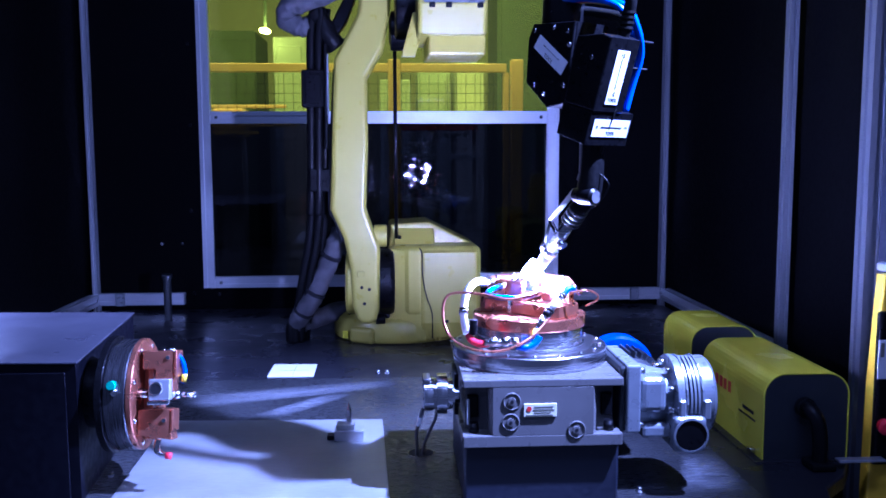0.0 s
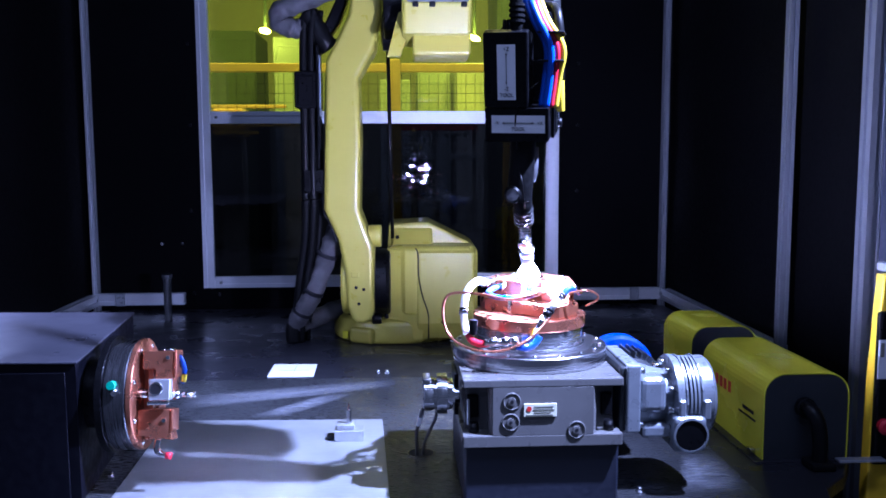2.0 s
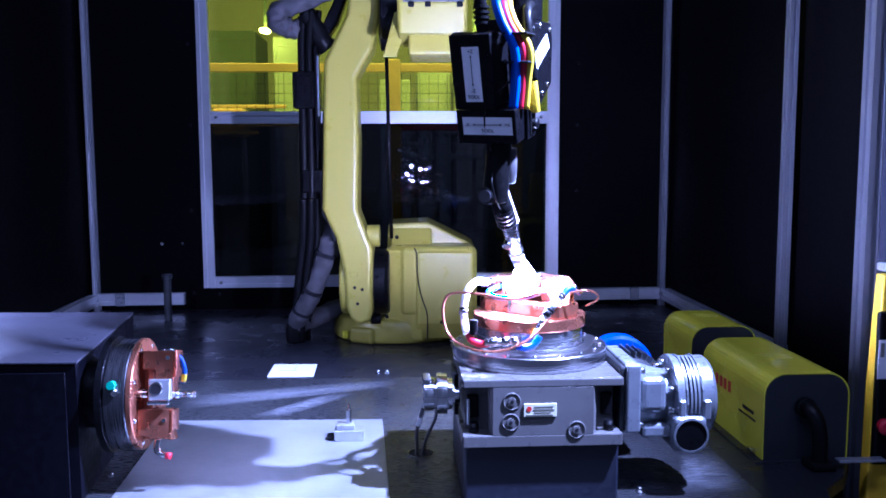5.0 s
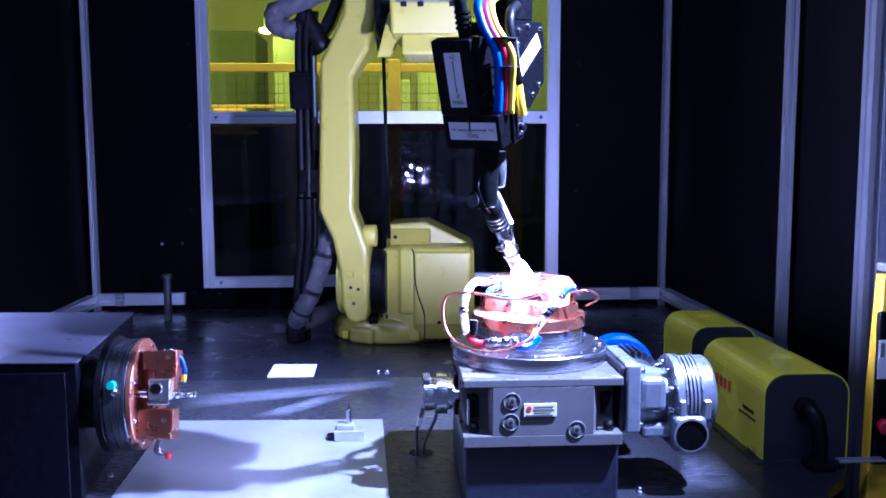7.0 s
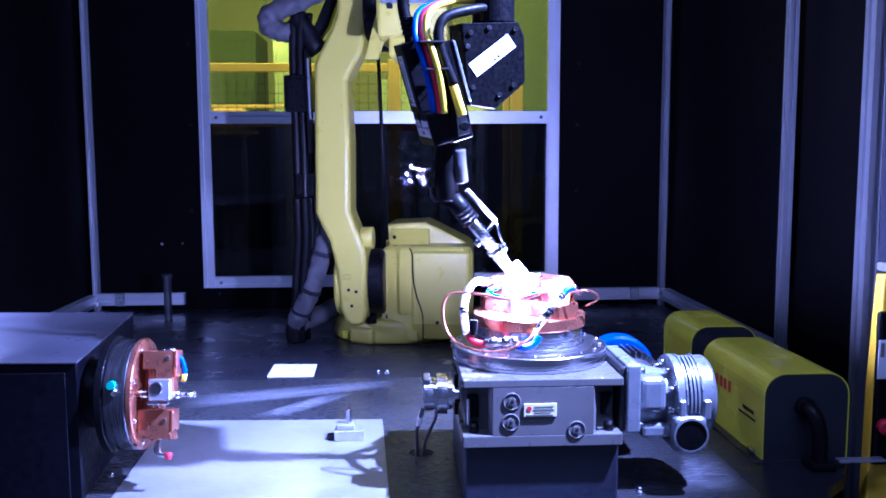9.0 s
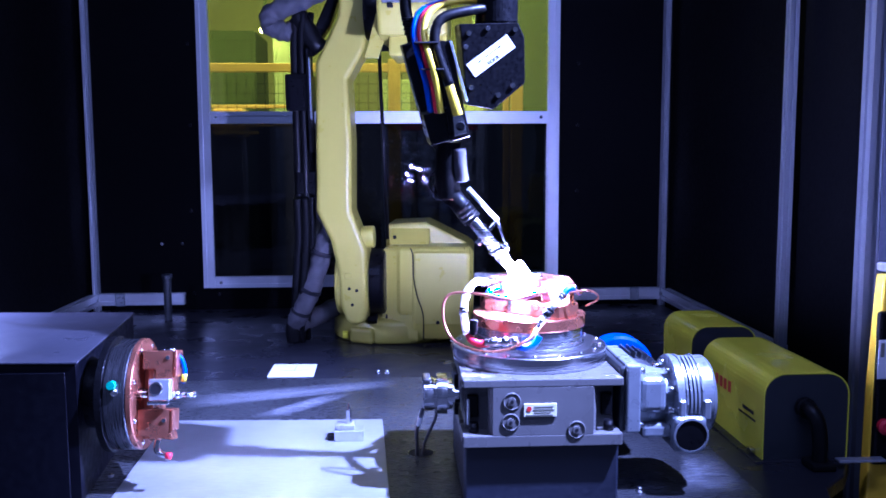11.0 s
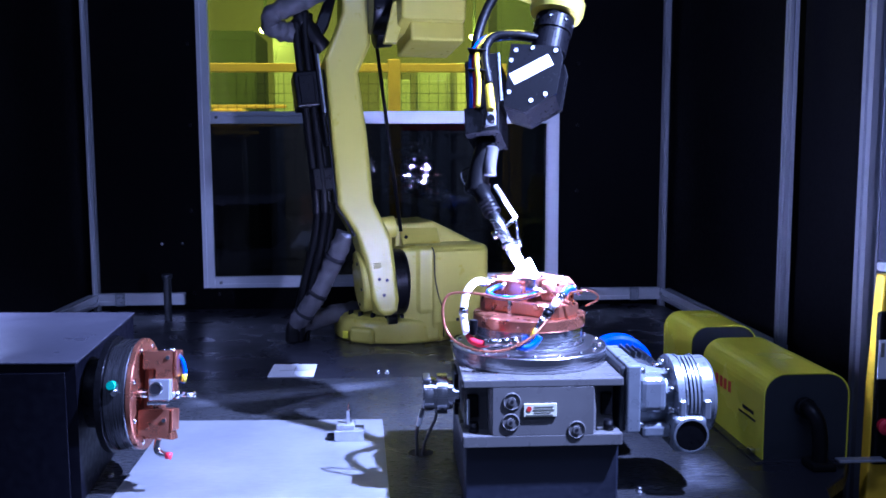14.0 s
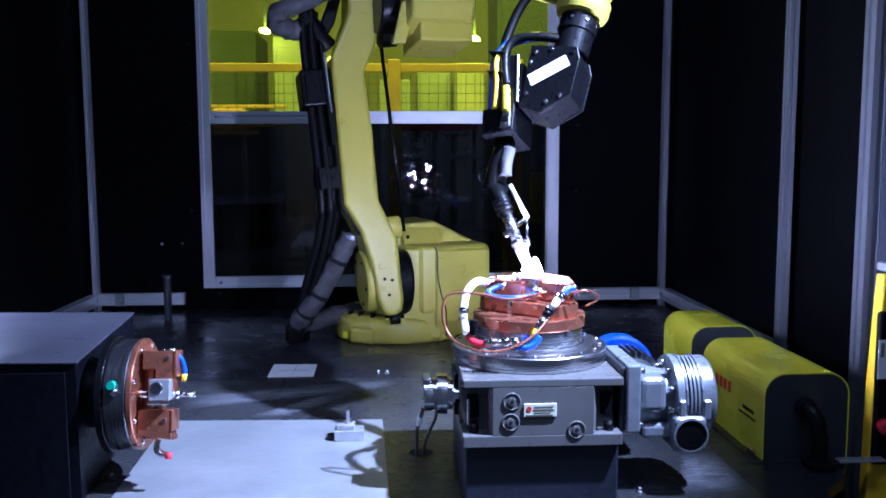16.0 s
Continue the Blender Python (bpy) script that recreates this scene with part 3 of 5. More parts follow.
def gear_motor():
    """Silver gearbox beside the positioner, its shaft along x."""
    t = thing("gear_motor", (0.41, 1.5, 0.1), "silver painted gear motor bolted to the positioner", "gear motor")

    def s(bm):
        return moved(bm, (-0.41, -1.5, -0.1))
    c = (0.0, 1.515, 0.166)
    part("flange_plate", s(box(B(), 0.3845, 0.3938, 1.444, 1.60, 0.120, 0.236, 0.003, 2)), CASE_GREY, t, "dark square flange plate")
    part("flange_plate", s(box(B(), 0.3942, 0.4190, 1.436, 1.60, 0.121, 0.240, 0.003, 2)), ALU_PAINT, t)
    neck = B()
    lathe(neck, [(0.058, 0.4194), (0.058, 0.440), (0.050, 0.466), (0.048, 0.487)], c, "x", 40)
    box(neck, 0.420, 0.470, 1.449, 1.50, 0.150, 0.215, 0.012, 3)
    box(neck, 0.428, 0.482, 1.456, 1.50, 0.104, 0.128, 0.006, 2)
    part("neck", s(neck), ALU_PAINT, t)
    body = lathe(B(), [(0.064, 0.487), (0.0735, 0.488), (0.0735, 0.498), (0.071, 0.4985), (0.071, 0.504), (0.0705, 0.506), (0.0705, 0.529), (0.071, 0.531), (0.071, 0.553), (0.066, 0.559), (0.055, 0.562), (0.02, 0.5625)], c, "x", 72)
    part("gear_housing", s(body), ALU_PAINT, t, "round silver gear housing")
    def wrap(r0, r1, a0, a1, x0, x1):
        """A strip wrapped round the housing between two angles."""
        at = [math.radians(a0 + (a1 - a0) * k / 18) for k in range(19)]
        pts = [(c[1] + r1 * math.cos(a), c[2] + r1 * math.sin(a)) for a in at] + [(c[1] + r0 * math.cos(a), c[2] + r0 * math.sin(a)) for a in reversed(at)]
        return prism(B(), pts, "x", x0, x1)
    part("window_recess", s(wrap(0.060, 0.0718, 100, 190, 0.5075, 0.5285)), CASE_GREY, t, "dark recess behind the cooling ribs")
    for k in range(3):
        part("cooling_rib", s(wrap(0.060, 0.0752, 98, 192, 0.5090 + k * 0.0068, 0.5125 + k * 0.0068)), ALU_PAINT, t)
    for x in (0.5025, 0.5305):
        part("rim_rib", s(wrap(0.060, 0.0740, 0, 358, x, x + 0.0030)), ALU_PAINT, t)
    for k in range(10):
        a = k * math.tau / 10 + 0.2
        part("hex_bolt", s(cyl(B(), (0.474, c[1] + 0.060 * math.cos(a), c[2] + 0.060 * math.sin(a)), (0.487, c[1] + 0.060 * math.cos(a), c[2] + 0.060 * math.sin(a)), 0.006, seg=6)), CHROME, t)
    part("lug", s(box(B(), 0.488, 0.501, 1.438, 1.452, 0.140, 0.176, 0.003)), ALU_PAINT, t)
    part("lug", s(box(B(), 0.531, 0.545, 1.438, 1.452, 0.140, 0.176, 0.003)), ALU_PAINT, t)
    out = B()
    box(out, 0.477, 0.537, 1.432, 1.53, 0.084, 0.148, 0.010, 3)
    part("terminal_box", s(out), ALU_PAINT, t, "square outlet housing")
    part("round_cover", s(lathe(B(), [(0.031, 0.0), (0.031, -0.003), (0.0275, -0.0035), (0.0275, -0.0005), (0.01, -0.0004)], (0.507, 1.4318, 0.116), "y", 40)), ALU_PAINT, t)
    part("dark_opening", s(cyl(B(), (0.507, 1.4312, 0.116), (0.507, 1.4303, 0.116), 0.0268, seg=36)), BLACK, t, "dark round opening")
    for x, y, z in ((0.4192, 1.447, 0.228), (0.4192, 1.447, 0.132)):
        part("hex_bolt", s(cyl(B(), (x, y, z), (x + 0.008, y, z), 0.006, seg=6)), CHROME, t)
    # motor behind with cooling ribs and a blue fan cover
    part("motor_body", s(lathe(B(), [(0.05, 0.0), (0.058, 0.004), (0.058, 0.09), (0.05, 0.095)], (0.455, 1.62, 0.150), "y", 40)), CASE_GREY, t, "grey ribbed electric motor")
    for k in range(16):
        a = math.radians(10 + k * 10.5)
        rib = box(B(), -0.0014, 0.0014, 1.626, 1.70, 0.056, 0.070)
        bmesh.ops.transform(rib, matrix=Matrix.Translation((0.455, 0, 0.150)) @ Matrix.Rotation(math.pi / 2 - a, 4, "Y"), verts=rib.verts)
        part("cooling_rib", s(rib), CASE_GREY, t)
    part("fan_cover", s(lathe(B(), [(0.066, 0.0), (0.072, 0.003), (0.072, 0.035), (0.06, 0.045), (0.02, 0.046)], (0.455, 1.716, 0.160), "y", 48)), BLUE_PAINT, t, "blue fan cover")
    return t


gear_motor()


def rotary_encoder():
    t = thing("rotary_joint", (0.08, 1.5, 0.17), "bright metal rotary joint on the positioner with two cables", "rotary joint")

    def s(bm):
        return moved(bm, (-0.08, -1.5, -0.17))
    c = (0, 1.5, 0.180)
    part("body", s(lathe(B(), [(0.022, 0.044), (0.030, 0.046), (0.030, 0.062), (0.027, 0.063), (0.027, 0.067), (0.036, 0.068), (0.036, 0.086), (0.028, 0.088), (0.028, 0.096)], c, "x", 40)), CHROME, t)
    part("clamp_bar", s(box(B(), 0.043, 0.092, 1.474, 1.482, 0.160, 0.178, 0.002)), CHROME, t)
    part("end_cap", s(box(B(), 0.043, 0.058, 1.478, 1.522, 0.182, 0.213, 0.005, 2)), STEEL, t)
    part("shaft", s(cyl(B(), (0.088, 1.5, 0.172), (0.110, 1.5, 0.172), 0.010, seg=24, bev=0.001)), BLACK, t)
    part("collar", s(lathe(B(), [(0.018, 0.094), (0.018, 0.100), (0.012, 0.1005), (0.012, 0.108)], (0, 1.5, 0.178), "x", 32)), CHROME, t)
    part("bracket", s(box(B(), 0.118, 0.123, 1.44, 1.459, 0.140, 0.186, 0.001)), CHROME, t)
    part("bracket", s(box(B(), 0.1, 0.1075, 1.50, 1.58, 0.14, 0.215, 0.001)), BLACK, t)
    part("cable", s(tube(B(), [(0.047, 1.495, 0.165), (0.040, 1.50, 0.14), (0.034, 1.57, 0.09), (0.036, 1.66, 0.03), (0.038, 1.688, -0.02)], 0.0035, 10)), SLEEVE, t, "grey cable running down into the deck")
    part("cable", s(tube(B(), [(0.068, 1.5, 0.150), (0.066, 1.51, 0.13), (0.056, 1.58, 0.08), (0.050, 1.67, 0.025), (0.049, 1.69, -0.02)], 0.003, 10)), SLEEVE, t, "grey cable running down into the deck")
    part("cable_sleeve", s(tube(B(), [(0.043, 1.498, 0.15), (0.0385, 1.51, 0.13), (0.037, 1.535, 0.113)], 0.0048, 10)), WHITE_CERAMIC, t)
    return t


rotary_encoder()
hole = thing("cable_hole", (0.045, 1.69, 0.0025), "round cable opening in the deck with a steel grommet", "grommet")
part("opening", lathe(B(), [(0.001, 0.0012), (0.0265, 0.0012), (0.027, 0.0)], (0, 0, 0), "z", 40), INK, hole)
part("rim", lathe(B(), [(0.0275, 0.0), (0.0275, 0.0022), (0.0255, 0.0022), (0.0255, 0.0013)], (0, 0, 0), "z", 40, False), STEEL, hole)

# ---- second positioner with its faceplate ----


def head_positioner():
    t = thing("headstock", (-0.62, 1.6, 0), "grey boxed headstock with a copper fixture on its faceplate", "positioner")

    def s(bm):
        return moved(bm, (0.62, -1.6, 0))
    body = prism(B(), [(-0.548, 1.472), (-0.592, 1.945), (-1.15, 1.98), (-1.15, 1.50)], "z", 0.0026, 0.25, 0.004, 2)
    part("cabinet", s(body), CABINET_SHADED, t, "sheet-metal cabinet, its sides darkened as in shade")
    # added sheet: the top's light is put into its lighter colour
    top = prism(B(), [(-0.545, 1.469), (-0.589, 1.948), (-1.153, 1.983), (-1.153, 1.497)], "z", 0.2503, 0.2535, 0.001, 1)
    part("lit_top_sheet", s(top), CABINET_LIT, t, "added grey sheet that keeps the cabinet top lighter than its shaded sides")
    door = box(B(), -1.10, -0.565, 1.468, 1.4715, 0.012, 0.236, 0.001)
    part("front_cover", s(door), CABINET_SHADED, t, "front cover plate, darkened like the shaded sides")
    c = (0, 1.565, 0.172)
    part("seal_ring", s(lathe(B(), [(0.06, -0.60), (0.06, -0.518), (0.105, -0.517), (0.105, -0.506), (0.10, -0.505)], c, "x", 64)), BLACK, t)
    drum = prism(B(), [(c[1] + 0.1 * math.cos(k * math.tau / 72), c[2] + min(0.0945, 0.1 * math.sin(k * math.tau / 72))) for k in range(72)], "x", -0.5045, -0.4672, 0.0015, 1)
    part("faceplate", s(drum), STEEL_DRUM, t, "turned steel drum with a flat, on the headstock spindle")
    part("copper_plate", s(lathe(B(), [(0.06, -0.4668), (0.0985, -0.4666), (0.100, -0.465), (0.100, -0.458), (0.0985, -0.4565), (0.06, -0.4563)], c, "x", 72)), COPPER, t, "round copper cooling plate")
    tip = Matrix.Translation((0, c[1], c[2])) @ Matrix.Rotation(math.radians(-12.6), 4, "X")

    def tilted(bm):
        """The clamped block sits turned on the spindle."""
        bmesh.ops.transform(bm, matrix=tip, verts=bm.verts)
        return s(bm)
    part("copper_jaw", tilted(prism(B(), [(-0.4488, 0.0765), (-0.3945, 0.0760), (-0.3945, 0.0), (-0.4265, 0.0), (-0.4265, 0.0442), (-0.4488, 0.0442)], "y", -0.060, -0.020, 0.0012, 1)), COPPER, t)
    part("copper_jaw", tilted(prism(B(), [(-0.456, -0.0255), (-0.3990, -0.0255), (-0.3985, -0.0650), (-0.3945, -0.0790), (-0.456, -0.0700)], "y", -0.060, -0.020, 0.0012, 1)), COPPER, t)
    part("copper_web", tilted(box(B(), -0.456, -0.4300, -0.022, 0.03, -0.0800, 0.0760, 0.001)), COPPER, t)
    part("copper_web", tilted(box(B(), -0.4395, -0.4325, -0.050, -0.002, -0.0250, 0.0430, 0.001)), COPPER, t)
    part("cover_plate", tilted(box(B(), -0.3942, -0.3895, -0.062, -0.018, 0.030, 0.0775, 0.001)), COPPER, t)
    part("cover_plate", tilted(box(B(), -0.3982, -0.3940, -0.062, -0.018, -0.0640, -0.0265, 0.001)), COPPER, t)
    blk = part("clamp_block", tilted(box(B(), -0.4330, -0.3965, -0.078, -0.030, -0.0090, 0.0270, 0.0015)), ALU, t, "bright square clamp block with a bore")
    part("bore", tilted(cyl(B(), (-0.4205, -0.0778, 0.0104), (-0.4205, -0.0788, 0.0104), 0.0088, seg=24)), INK, blk)
    part("bore_rim", tilted(lathe(B(), [(0.0088, 0.0), (0.0088, -0.0016), (0.0112, -0.0016), (0.0125, 0.0)], (-0.4205, -0.0779, 0.0104), "y", 28, False)), CHROME, blk)
    part("clamp_bar", tilted(box(B(), -0.4340, -0.3980, -0.082, -0.066, -0.0165, -0.0105, 0.001)), CHROME, t)
    pin = B()
    cyl(pin, (-0.3962, -0.055, -0.001), (-0.3840, -0.055, -0.001), 0.0082, seg=6)
    cyl(pin, (-0.3840, -0.055, -0.001), (-0.3600, -0.055, -0.001), 0.0040, seg=16)
    cyl(pin, (-0.3600, -0.055, -0.001), (-0.3560, -0.055, -0.001), 0.0055, seg=16)
    part("centre_pin", tilted(pin), CHROME, t)
    part("brass_nut", tilted(cyl(B(), (-0.4558, -0.058, 0.002), (-0.4400, -0.058, 0.002), 0.0085, seg=8)), STEEL, t)
    part("green_fitting", s(cyl(B(), (-0.488, 1.476, 0.212), (-0.488, 1.462, 0.214), 0.0070, seg=16)), GREEN_FIT, t)
    part("elbow_fitting", s(cyl(B(), (-0.484, 1.474, 0.206), (-0.482, 1.460, 0.200), 0.0055, seg=10)), CHROME, t)
    part("elbow_fitting", s(tube(B(), [(-0.426, 1.515, 0.102), (-0.427, 1.508, 0.086), (-0.419, 1.505, 0.078), (-0.409, 1.503, 0.076)], 0.006, 10)), CHROME, t)
    part("red_fitting", s(cyl(B(), (-0.411, 1.503, 0.076), (-0.401, 1.503, 0.074), 0.0062, seg=16)), RED_HOSE, t)
    part("elbow_fitting", s(tube(B(), [(-0.412, 1.54, 0.238), (-0.412, 1.54, 0.253), (-0.404, 1.54, 0.256), (-0.396, 1.54, 0.250)], 0.006, 10)), CHROME, t)
    part("blue_hose", s(tube(B(), [(-0.398, 1.54, 0.251), (-0.388, 1.543, 0.240), (-0.383, 1.545, 0.218), (-0.387, 1.545, 0.196)], 0.0045, 10)), BLUE_HOSE, t)
    part("yellow_ferrule", s(cyl(B(), (-0.383, 1.545, 0.212), (-0.386, 1.545, 0.198), 0.0052, seg=12)), YELLOW_HOSE, t)
    for x, z in ((-0.4050, 0.064), (-0.4100, -0.045)):
        part("cap_screw", tilted(bolt(B(), (x, -0.060, z), "-y", 0.004, 0.003)), CHROME, t)
    for k in range(8):
        a = k * math.tau / 8 + 0.3
        part("plate_screw", s(bolt(B(), (-0.4563, c[1] + 0.088 * math.cos(a), c[2] + 0.088 * math.sin(a)), "x", 0.0045, 0.003)), CHROME, t)
    return t


head_positioner()

# ---- small things on the deck ----
card = thing("white_card", (-0.291, 2.40, 0.0), "white paper card with a faint cross mark on the deck", "card")
part("sheet", prism(B(), [(-0.066, -0.068), (0.060, -0.072), (0.058, 0.068), (-0.066, 0.074)], "z", 0.0004, 0.002), WHITE, card)
part("pencil_line", box(B(), 0.001, 0.0022, -0.055, 0.05, 0.0022, 0.0026), HALL_GREY, card)
part("pencil_line", box(B(), -0.04, 0.04, -0.003, -0.001, 0.0022, 0.0026), HALL_GREY, card)

gauge = thing("setting_gauge", (-0.104, 1.785, 0.006), "small bright steel gauge block with a pointed pin", "gauge block")
part("block", box(B(), -0.030, 0.031, -0.020, 0.022, 0, 0.022, 0.0012), STEEL_PLATE, gauge)
part("block", box(B(), -0.026, 0.012, -0.014, 0.018, 0.0222, 0.033, 0.001), STEEL_PLATE, gauge)
part("pin", lathe(B(), [(0.0055, 0.033), (0.0055, 0.062), (0.0045, 0.064), (0.0008, 0.078)], (0, 0, 0), "z", 20), CHROME, gauge)
part("shim", box(B(), -0.046, -0.0305, -0.012, 0.010, 0, 0.010, 0.001), BLACK, gauge)
for x, y in ((-0.055, 2.355), (-0.03, 2.352), (0.43, 1.47), (-0.545, 1.44), (-0.54, 1.60)):
    n = tagged(part("deck_bolt", bolt(cyl(B(), (x, y, 0.0), (x, y, 0.003), 0.007, seg=20), (x, y, 0.003), "z", 0.0052, 0.007), STEEL), "steel hex bolt standing on the deck", "bolt", "deck bolts")
pipe = thing("wall_pipe", (-0.845, 3.2, 0.0), "short grey steel stub pipe standing at the back wall", "pipe")
part("tube", lathe(B(), [(0.014, 0.0), (0.014, 0.155), (0.019, 0.157), (0.019, 0.170), (0.010, 0.171)], (0, 0, 0), "z", 24), CASE_GREY, pipe)

# ---- yellow motor cases ----


def case(at, w, h, d, first):
    t = thing("motor_case", at, "yellow sheet-metal motor cover with a dark end plate", "motor cover", "motor covers beside the positioner")
    r = 0.045

    def outline(k):
        pts = [(-k, 0)]
        for i in range(9):
            a = math.pi - i * math.pi / 16
            pts.append((r + (r + k) * math.cos(a), h - r + (r + k) * math.sin(a)))
        for i in range(9):
            a = math.pi / 2 - i * math.pi / 16
            pts.append((w - r + (r + k) * math.cos(a), h - r + (r + k) * math.sin(a)))
        return pts + [(w + k, 0)]
    outer, inner = outline(0.0), outline(-0.0025)
    part("cover", prism(B(), outer + list(reversed(inner)), "y", 0, d), CASE_YELLOW, t)
    part("end_plate", prism(B(), outline(-0.0027), "y", 0.0015, 0.008), CASE_GREY, t, "dark grey end plate")
    part("rear_plate", prism(B(), outline(-0.003), "y", d - 0.012, d - 0.006), CASE_GREY, t)
    if first:
        text = part("red_mark", box(B(), -0.0008, -0.0001, 0.19, 0.205, 0.092, 0.116), RED_INK, t, "red lettering drawn as bars")
        for y0 in (0.165, 0.213, 0.238):
            part("bar", box(B(), -0.0008, -0.0001, y0, y0 + 0.015, 0.092, 0.116), RED_INK, text)
        small = part("small_print", box(B(), -0.0008, -0.0001, 0.045, 0.10, 0.080, 0.087), INK, t, "small black lettering drawn as bars")
        part("bar", box(B(), -0.0008, -0.0001, 0.035, 0.12, 0.068, 0.072), INK, small)
        bend = tube(B(), [(0.082, 0.006, 0.108), (0.082, -0.020, 0.110), (0.090, -0.038, 0.09), (0.094, -0.044, 0.05), (0.094, -0.044, 0.01)], 0.0145, 16)
        part("cable_gland", bend, RUBBER, t, "black rubber cable bend")
        part("gland_nut", lathe(B(), [(0.020, 0.0055), (0.020, -0.010), (0.016, -0.012)], (0.082, 0, 0.108), "y", 24), RUBBER, t)
        part("screw_block", box(B(), -0.012, -0.0005, 0.028, 0.046, 0.006, 0.016, 0.001), STEEL, t)
    return t


case((0.713, 1.61, 0.0), 0.172, 0.176, 0.335, True)
case((0.737, 2.10, 0.0), 0.168, 0.172, 0.22, False)
structure("base_strip", box(B(), 0.695, 0.886, 1.600, 2.36, -0.001, 0.003, 0.001), DECK, "dark steel base strip under the motor covers")
tagged(part("cable_block", box(B(), 0.783, 0.831, 1.542, 1.595, 0.0, 0.016, 0.005, 2), RUBBER), "black rubber cable block on the deck", "cable block")

# ---- door post and switch box ----
door_post = thing("guard_post", (1.0, 1.62, -0.8), "yellow painted guard post beside the cell door", "guard post")
part("post", prism(B(), [(-0.083, 0.0), (-0.083, 0.76), (-0.080, 0.95), (-0.069, 1.17), (0.03, 1.17), (0.03, 0.0)], "y", -0.03, 0.0, 0.004, 2), FENCE_YELLOW, door_post)
part("upper_post", box(B(), -0.050, 0.03, -0.02, 0.03, 1.19, 2.8, 0.004, 2), PEDESTAL, door_post, "dark blue upper door post")
part("post_joint", box(B(), -0.052, 0.03, -0.025, 0.03, 1.172, 1.189, 0.003), ALU, door_post)
sw = thing("switch_box", (0.906, 1.589, 0.0), "black switch box with a white label on the guard post", "switch box")
part("housing", box(B(), 0.011, 0.065, -0.016, -0.0005, 0.0, 0.302, 0.006, 2), BLACK, sw)
part("label_plate", box(B(), 0.0095, 0.055, -0.0185, -0.0165, 0.172, 0.248, 0.001), WHITE, sw, "white printed label plate")
part("print_bar", box(B(), 0.014, 0.021, -0.0192, -0.0187, 0.215, 0.242), FAINT, sw)
part("red_button", lathe(B(), [(0.014, 0.0), (0.016, -0.012), (0.010, -0.016)], (0.028, -0.0165, 0.08), "y", 24), RED_HOSE, sw)
brk = tagged(part("door_bracket", box(B(), 0.840, 0.932, 1.552, 1.5725, 0.014, 0.019, 0.001), ALU), "thin aluminium door bracket on the guard post", "bracket")

# ---- hall behind the window ----
structure("backdrop", box(B(), -5, 5, 8.0, 8.1, -0.8, 4.2), CREAM, "pale hall wall in the distance")
structure("hall_ceiling", box(B(), -5, 5, 3.5, 8.1, 4.2, 4.3), HALL_GREY, "grey hall ceiling")


def guard_fence():
    t = thing("guard_fence", (0, 4.3, -0.8), "yellow steel guard fence with black wire mesh", "fence")
    for x in (-1.5, -0.005, 0.597):
        part("fence_post", box(B(), x - 0.03, x + 0.03, -0.025, 0.025, 0, 1.868, 0.004), FENCE_YELLOW, t)
    part("top_rail", box(B(), -1.47, -0.036, -0.018, 0.018, 1.807, 1.848, 0.003), FENCE_YELLOW, t)
    part("top_rail", box(B(), 0.026, 0.545, -0.018, 0.018, 1.807, 1.848, 0.003), FENCE_YELLOW, t)
    part("side_rail", box(B(), 0.53, 0.558, -0.016, 0.016, 0.05, 1.806, 0.003), FENCE_YELLOW, t)
    part("bottom_rail", box(B(), -1.47, -0.036, -0.018, 0.018, 0.10, 0.14, 0.003), FENCE_YELLOW, t)
    for x0, x1 in ((-1.46, -0.04), (0.03, 0.53)):
        mesh = B()
        n = int((x1 - x0) / 0.045)
        for k in range(n + 1):
            x = x0 + (x1 - x0) * k / n
            box(mesh, x - 0.0012, x + 0.0012, 0.02, 0.0225, 0.14, 1.806)
        for k in range(36):
            z = 0.16 + k * 0.0455
            box(mesh, x0, x1, 0.0226, 0.0245, z - 0.0012, z + 0.0012)
        tagged(part("wire_mesh", mesh, INK, t, "black wire mesh panel"), kind="stuff")
    return t


guard_fence()


def hall_cabinet(at, w, d, h, mat, label):
    t = thing("machine_cabinet", at, label, "cabinet")
    part("body", box(B(), 0, w, 0, d, 0.0, h, 0.01, 2), mat, t)
    part("door", box(B(), 0.03, w - 0.03, -0.012, -0.001, 0.1, h - 0.06, 0.004), mat, t)
    part("handle", box(B(), w - 0.09, w - 0.075, -0.03, -0.0125, h * 0.5, h * 0.5 + 0.12, 0.003), STEEL, t)
    return t


hall_cabinet((0.385, 5.55, -0.8), 0.185, 0.5, 1.985, HALL_WHITE, "white steel machine cabinet in the hall")
hall_cabinet((0.145, 5.75, -0.8), 0.215, 0.5, 1.95, HALL_LIGHT, "pale blue steel machine cabinet in the hall")
hall_cabinet((-0.100, 5.65, -0.8), 0.20, 0.5, 1.89, HALL_LIGHT, "low pale blue machine cabinet in the hall")
hall_cabinet((-0.790, 5.75, -0.8), 0.215, 0.5, 2.17, HALL_LIGHT, "tall pale grey steel machine cabinet in the hall")
hall_cabinet((-0.690, 5.40, -0.8), 0.215, 0.3, 1.58, HALL_CREAM, "cream machine cabinet in the hall")
hall_cabinet((-1.9, 6.4, -0.8), 0.9, 0.6, 2.3, HALL_DARK, "dark machine cabinet in the hall")
hall_cabinet((0.72, 6.2, -0.8), 0.9, 0.6, 2.6, HALL_DARK, "tall dark machine cabinet in the hall")


